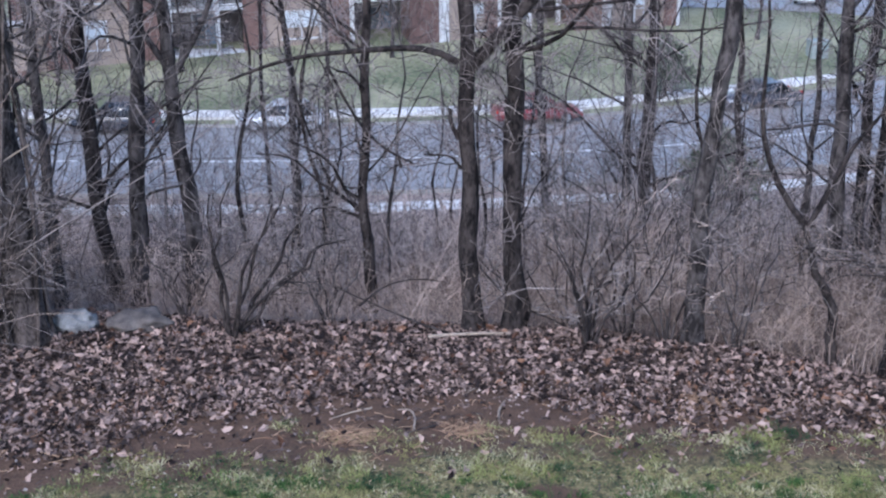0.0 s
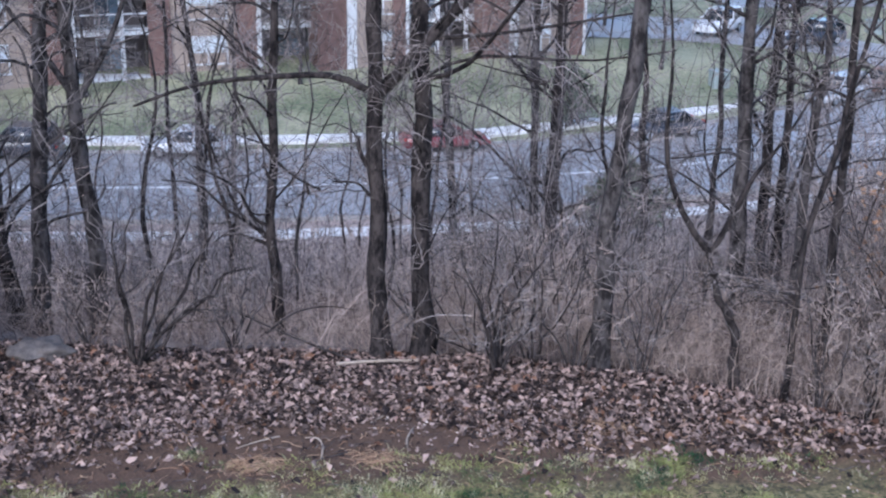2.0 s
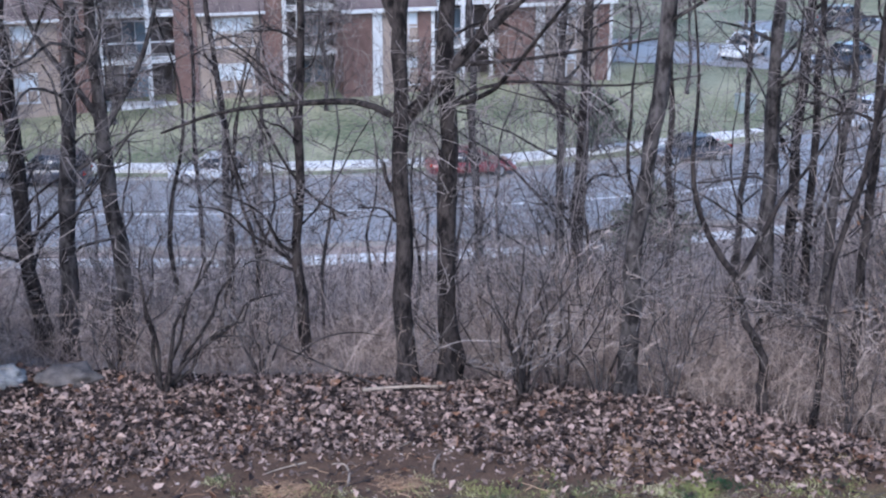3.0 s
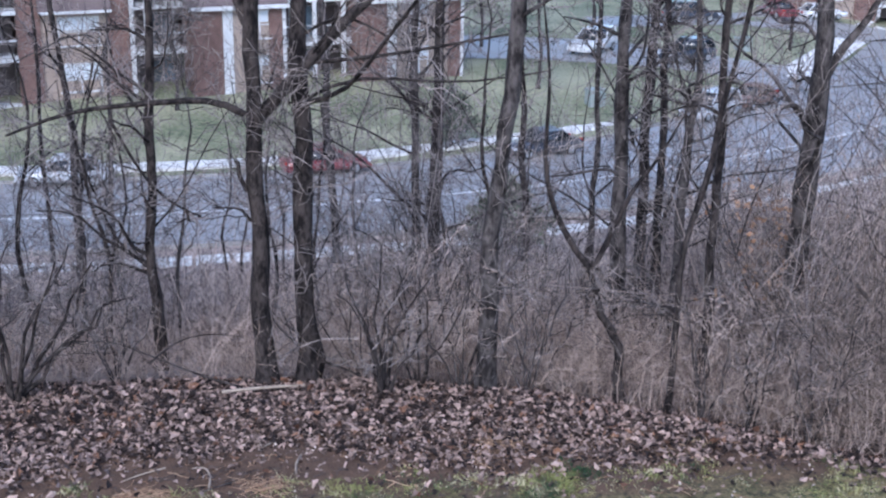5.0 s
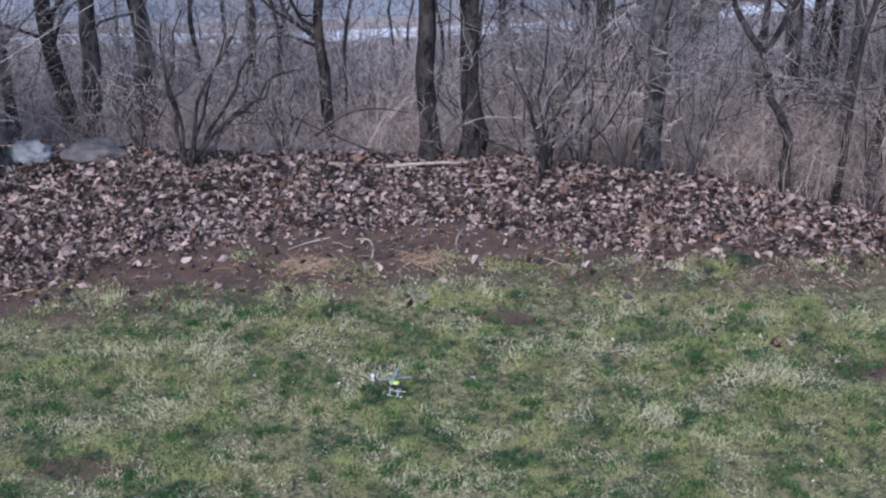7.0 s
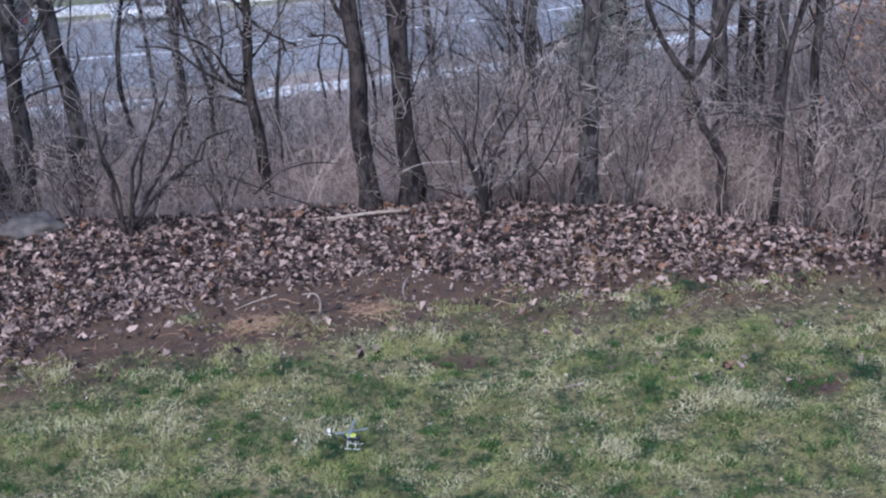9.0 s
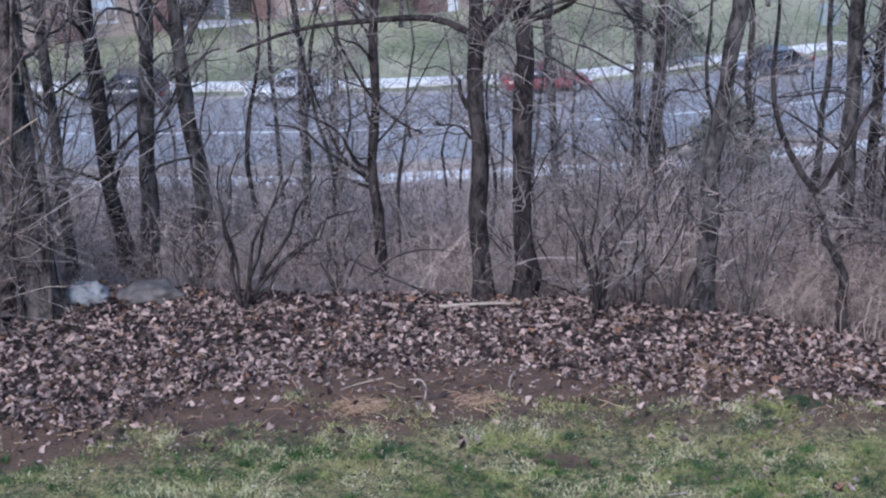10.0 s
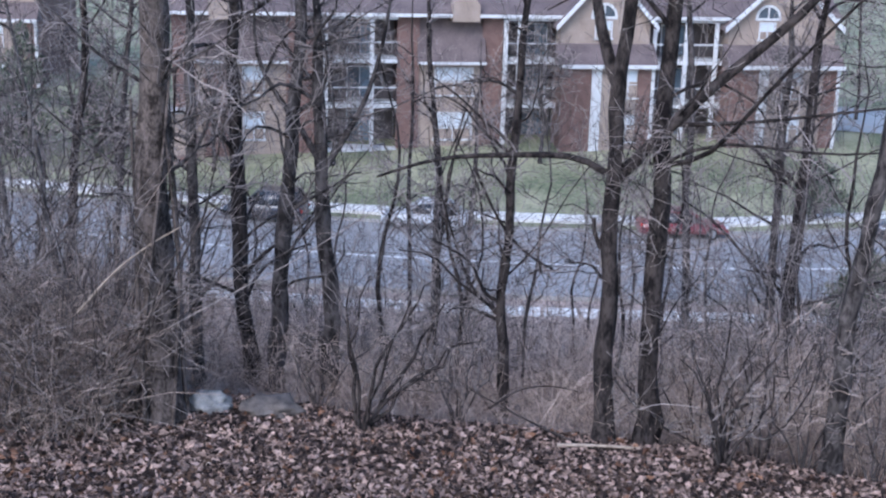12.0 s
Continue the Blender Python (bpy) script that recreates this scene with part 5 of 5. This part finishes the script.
    part("bumper", box(-L - 0.04, -L + 0.1, -w * 0.9, w * 0.9, 0.32, 0.56, 0.03), colour, car)
    return car


SILVER = paint("silver_car_paint", (0.55, 0.57, 0.6))
RED = paint("red_car_paint", (0.22, 0.04, 0.045))
BLACK = paint("dark_car_paint", (0.035, 0.038, 0.05))
WHITE_CAR = paint("white_car_paint", (0.8, 0.81, 0.82))
BROWN = paint("orange_brown_car_paint", (0.2, 0.1, 0.07))
build_car(-18.9, 69.3, 180 - 2, 4.5, BLACK, "suv", "dark suv parked by the far kerb")
build_car(-10.1, 69.9, 180 + 2, 4.8, SILVER, "sedan", "silver sedan parked by the far kerb")
build_car(3.4, 71.2, 10, 4.7, RED, "sedan", "red sedan parked by the far kerb")
build_car(15.9, 74.2, 200, 4.6, BLACK, "sedan", "black sedan parked where the street bends")
build_car(28.9, 83.3, 216, 4.7, SILVER, "suv", "silver suv parked at the street's bend")
build_car(32.9, 86.6, 220, 4.4, BROWN, "sedan", "orange-brown sedan parked at the street's bend")
build_car(24.4, 97.2, 228, 4.7, WHITE_CAR, "suv", "white suv standing in the car park", z=gz(24.4, 97.2) + 0.07)
build_car(31.6, 97.3, 200, 4.3, BLACK, "suv", "dark suv in the car park", z=gz(31.6, 97.3) + 0.07)
build_car(36.5, 112.0, 8, 4.6, BLACK, "suv", "dark suv before the far house", z=gz(36.5, 112.0) + 0.07)
build_car(50.6, 118.0, 8, 4.6, WHITE_CAR, "sedan", "white sedan before the far house", z=gz(50.6, 118.0) + 0.02)
build_car(45.6, 115.5, 100, 4.4, RED, "sedan", "dull red sedan before the far house", z=gz(45.6, 115.5) + 0.07)


# ---------------------------------------------------------------- street furniture
def build_utility_box(x, y):
    z = gz(x, y)
    thing = tagged(new("utility_box"), "grey-green metal utility box on the lawn", "utility box")
    thing.matrix_world = pose(x, y, z, 0, 0, 14)
    part("body", box(-0.55, 0.55, -0.45, 0.45, -0.05, 1.0, 0.03), BIN_GREY, thing)
    part("lid", box(-0.6, 0.6, -0.5, 0.5, 1.003, 1.1, 0.02), BIN_GREY, thing)
    part("handle", box(-0.08, 0.08, -0.5, -0.453, 0.5, 0.56), DARK_TRIM, thing)


def build_sign(x, y, label):
    z = gz(x, y)
    thing = tagged(new("sign"), label, "sign")
    thing.matrix_world = pose(x, y, z, 0, 0, 14)
    part("post", box(-0.04, 0.04, -0.04, 0.04, -0.1, 1.35), WHITE, thing)
    part("panel", box(-0.28, 0.28, -0.07, -0.045, 0.85, 1.35, 0.01), DARK_TRIM, thing)


def build_post(x, y, h):
    z = gz(x, y)
    thing = tagged(new("post"), "brown wooden post on the far lawn", "post")
    thing.location = (x, y, z)
    part("shaft", box(-0.12, 0.12, -0.12, 0.12, -0.1, h, 0.02), BARK_DARK, thing)
    part("cap", box(-0.14, 0.14, -0.14, 0.14, h + 0.003, h + 0.06, 0.02), BARK, thing)


build_utility_box(21.7, 85.2)
build_utility_box(37.8, 102.4)
build_sign(24.0, 86.0, "small dark sign on a white post by the pavement")
build_post(42.6, 104.6, 2.7)


# ---------------------------------------------------------------- cedars
def build_cedar(x, y, h, w, seed, label, count=2600):
    rng = np.random.default_rng(seed)
    tree = tagged(new("cedar"), label, "tree", "evergreens")
    z = gz(x, y) - 0.1
    tree.location = (x, y, z)
    me, line, rr = trunk_mesh([(0, 0, 0), (0.1, 0, h * 0.5), (0, 0, h)], [0.13, 0.09, 0.02], BARK_DARK, seed)
    under(new("trunk", me), tree)
    s = rng.uniform(0.08, 0.98, 70)
    a = rng.uniform(0, 2 * np.pi, 70)
    ln = w * (1.05 - s) * rng.uniform(0.6, 1.15, 70)
    q = np.linspace(0, 1, 6)
    st = np.stack([np.zeros(70), np.zeros(70), s * h], 1)
    out = np.stack([np.cos(a) * ln, np.sin(a) * ln, ln * 0.35], 1)
    br = st[:, None] + out[:, None] * q[:, None]
    v, f = tubes(br, np.full((70, 6), 0.015), 3)
    under(new("branchwork", mesh_from("branchwork", v, f, BARK_DARK)), tree)
    i = rng.integers(0, 70, count)
    k = rng.uniform(0.25, 1.02, count)
    p = st[i] + out[i] * k[:, None] + rng.normal(size=(count, 3)) * 0.13
    d1 = rng.normal(size=(count, 3)) * 0.11 + np.array([0, 0, 0.1])
    d2 = rng.normal(size=(count, 3)) * 0.035
    vv = np.stack([p - d2, p + d1 * 0.6 - d2 * 1.6, p + d1 * 1.3, p + d1 * 0.5 + d2 * 1.7], 1)
    ff = np.arange(count * 4).reshape(-1, 4)
    under(new("foliage", mesh_from("foliage", vv.reshape(-1, 3), ff, NEEDLE)), tree)


build_cedar(10.0, 53.0, 3.4, 2.6, 3, "broad low cedar below the bank", 4200)
build_cedar(11.0, 76.5, 3.3, 2.4, 4, "low yellowish evergreen bush beside the pavement", 3600)
build_cedar(-41, 88.0, 6.0, 2.8, 5, "dark evergreen beside the apartment house", 5000)
build_cedar(-33.0, 80.5, 4.2, 2.6, 6, "dark evergreen beside the apartment house", 7000)
build_cedar(-37.5, 79.0, 5.0, 3.0, 8, "dark evergreen beside the apartment house", 7000)
build_cedar(-46, 84.0, 4.6, 2.4, 7, "dark evergreen beside the apartment house", 4000)


def build_kiosk(x, y):
    """The small tan shelter at the corner of the lawn."""
    z = gz(x, y)
    thing = tagged(new("shelter"), "small tan brick shelter with a white top edge", "shelter")
    thing.matrix_world = pose(x, y, z, 0, 0, 14)
    part("wall", box(-0.65, 0.65, -0.6, 0.6, -0.3, 3.1), BRICK_TAN, thing)
    part("roof", box(-0.75, 0.75, -0.7, 0.7, 3.103, 3.35, 0.02), WHITE, thing, "white top edge")
    part("base", box(-0.72, 0.72, -0.66, 0.66, -0.3, 0.5), BRICK, thing)


build_kiosk(-27.3, 79.3)


# ---------------------------------------------------------------- toy helicopter on the lawn
def build_helicopter(x, y, turn):
    thing = tagged(new("toy_helicopter"), "small black and yellow toy helicopter on the grass", "toy helicopter")
    thing.matrix_world = pose(x, y, gz(x, y) + ground_rise(x, y) + 0.02, 0, 0, turn)
    bm = bmesh.new()
    bmesh.ops.create_uvsphere(bm, u_segments=20, v_segments=12, radius=1.0)
    for v in bm.verts:
        t = 1 - 0.35 * max(0, -v.co.x)
        v.co = Vector((v.co.x * 0.11 - 0.01, v.co.y * 0.045 * t, 0.13 + v.co.z * 0.05 * t))
    body = part("body", bm, TOY_BLACK, thing, smooth=True)
    bm = bmesh.new()
    bmesh.ops.create_uvsphere(bm, u_segments=16, v_segments=10, radius=1.0)
    for v in bm.verts:
        v.co = Vector((v.co.x * 0.075 - 0.005, v.co.y * 0.04, 0.15 + v.co.z * 0.036))
    part("canopy", bm, TOY_YELLOW, body, "yellow-green canopy", smooth=True)

    def rod(name, pts, r, material, parent=thing):
        line = resample(pts, 6)
        v, f = tubes(line[None], np.full((1, 6), r), 6)
        return under(new(name, mesh_from(name, v, f, material, True)), parent)

    rod("tail_boom", [(-0.1, 0, 0.14), (-0.3, 0, 0.16)], 0.009, TOY_BLACK)
    part("tail_fin", box(-0.31, -0.27, -0.004, 0.004, 0.13, 0.22), WHITE, thing, "white tail fin")
    rod("mast", [(0, 0, 0.17), (0, 0, 0.25)], 0.005, ALLOY)
    for k, z in enumerate((0.215, 0.248)):
        for s in (-1, 1):
            part("rotor_blade", box(min(0.0, s * 0.2), max(0.0, s * 0.2), -0.013, 0.013, z, z + 0.003), ALLOY, thing, "pale rotor blade").rotation_euler = (0, 0, 0.5 + k * 1.2)
    for s in (-1, 1):
        skid = rod("skid", [(-0.09, s * 0.06, 0.0), (0.08, s * 0.06, 0.0), (0.11, s * 0.06, 0.015)], 0.006, WHITE)
        for c in (-0.05, 0.05):
            rod("strut", [(c, s * 0.03, 0.1), (c, s * 0.06, 0.0)], 0.005, WHITE, skid)


TOY_BLACK = paint("toy_black_plastic", (0.02, 0.02, 0.022))
TOY_YELLOW = paint("toy_yellow_plastic", (0.6, 0.66, 0.06))
build_helicopter(-0.45, 13.75, -20)
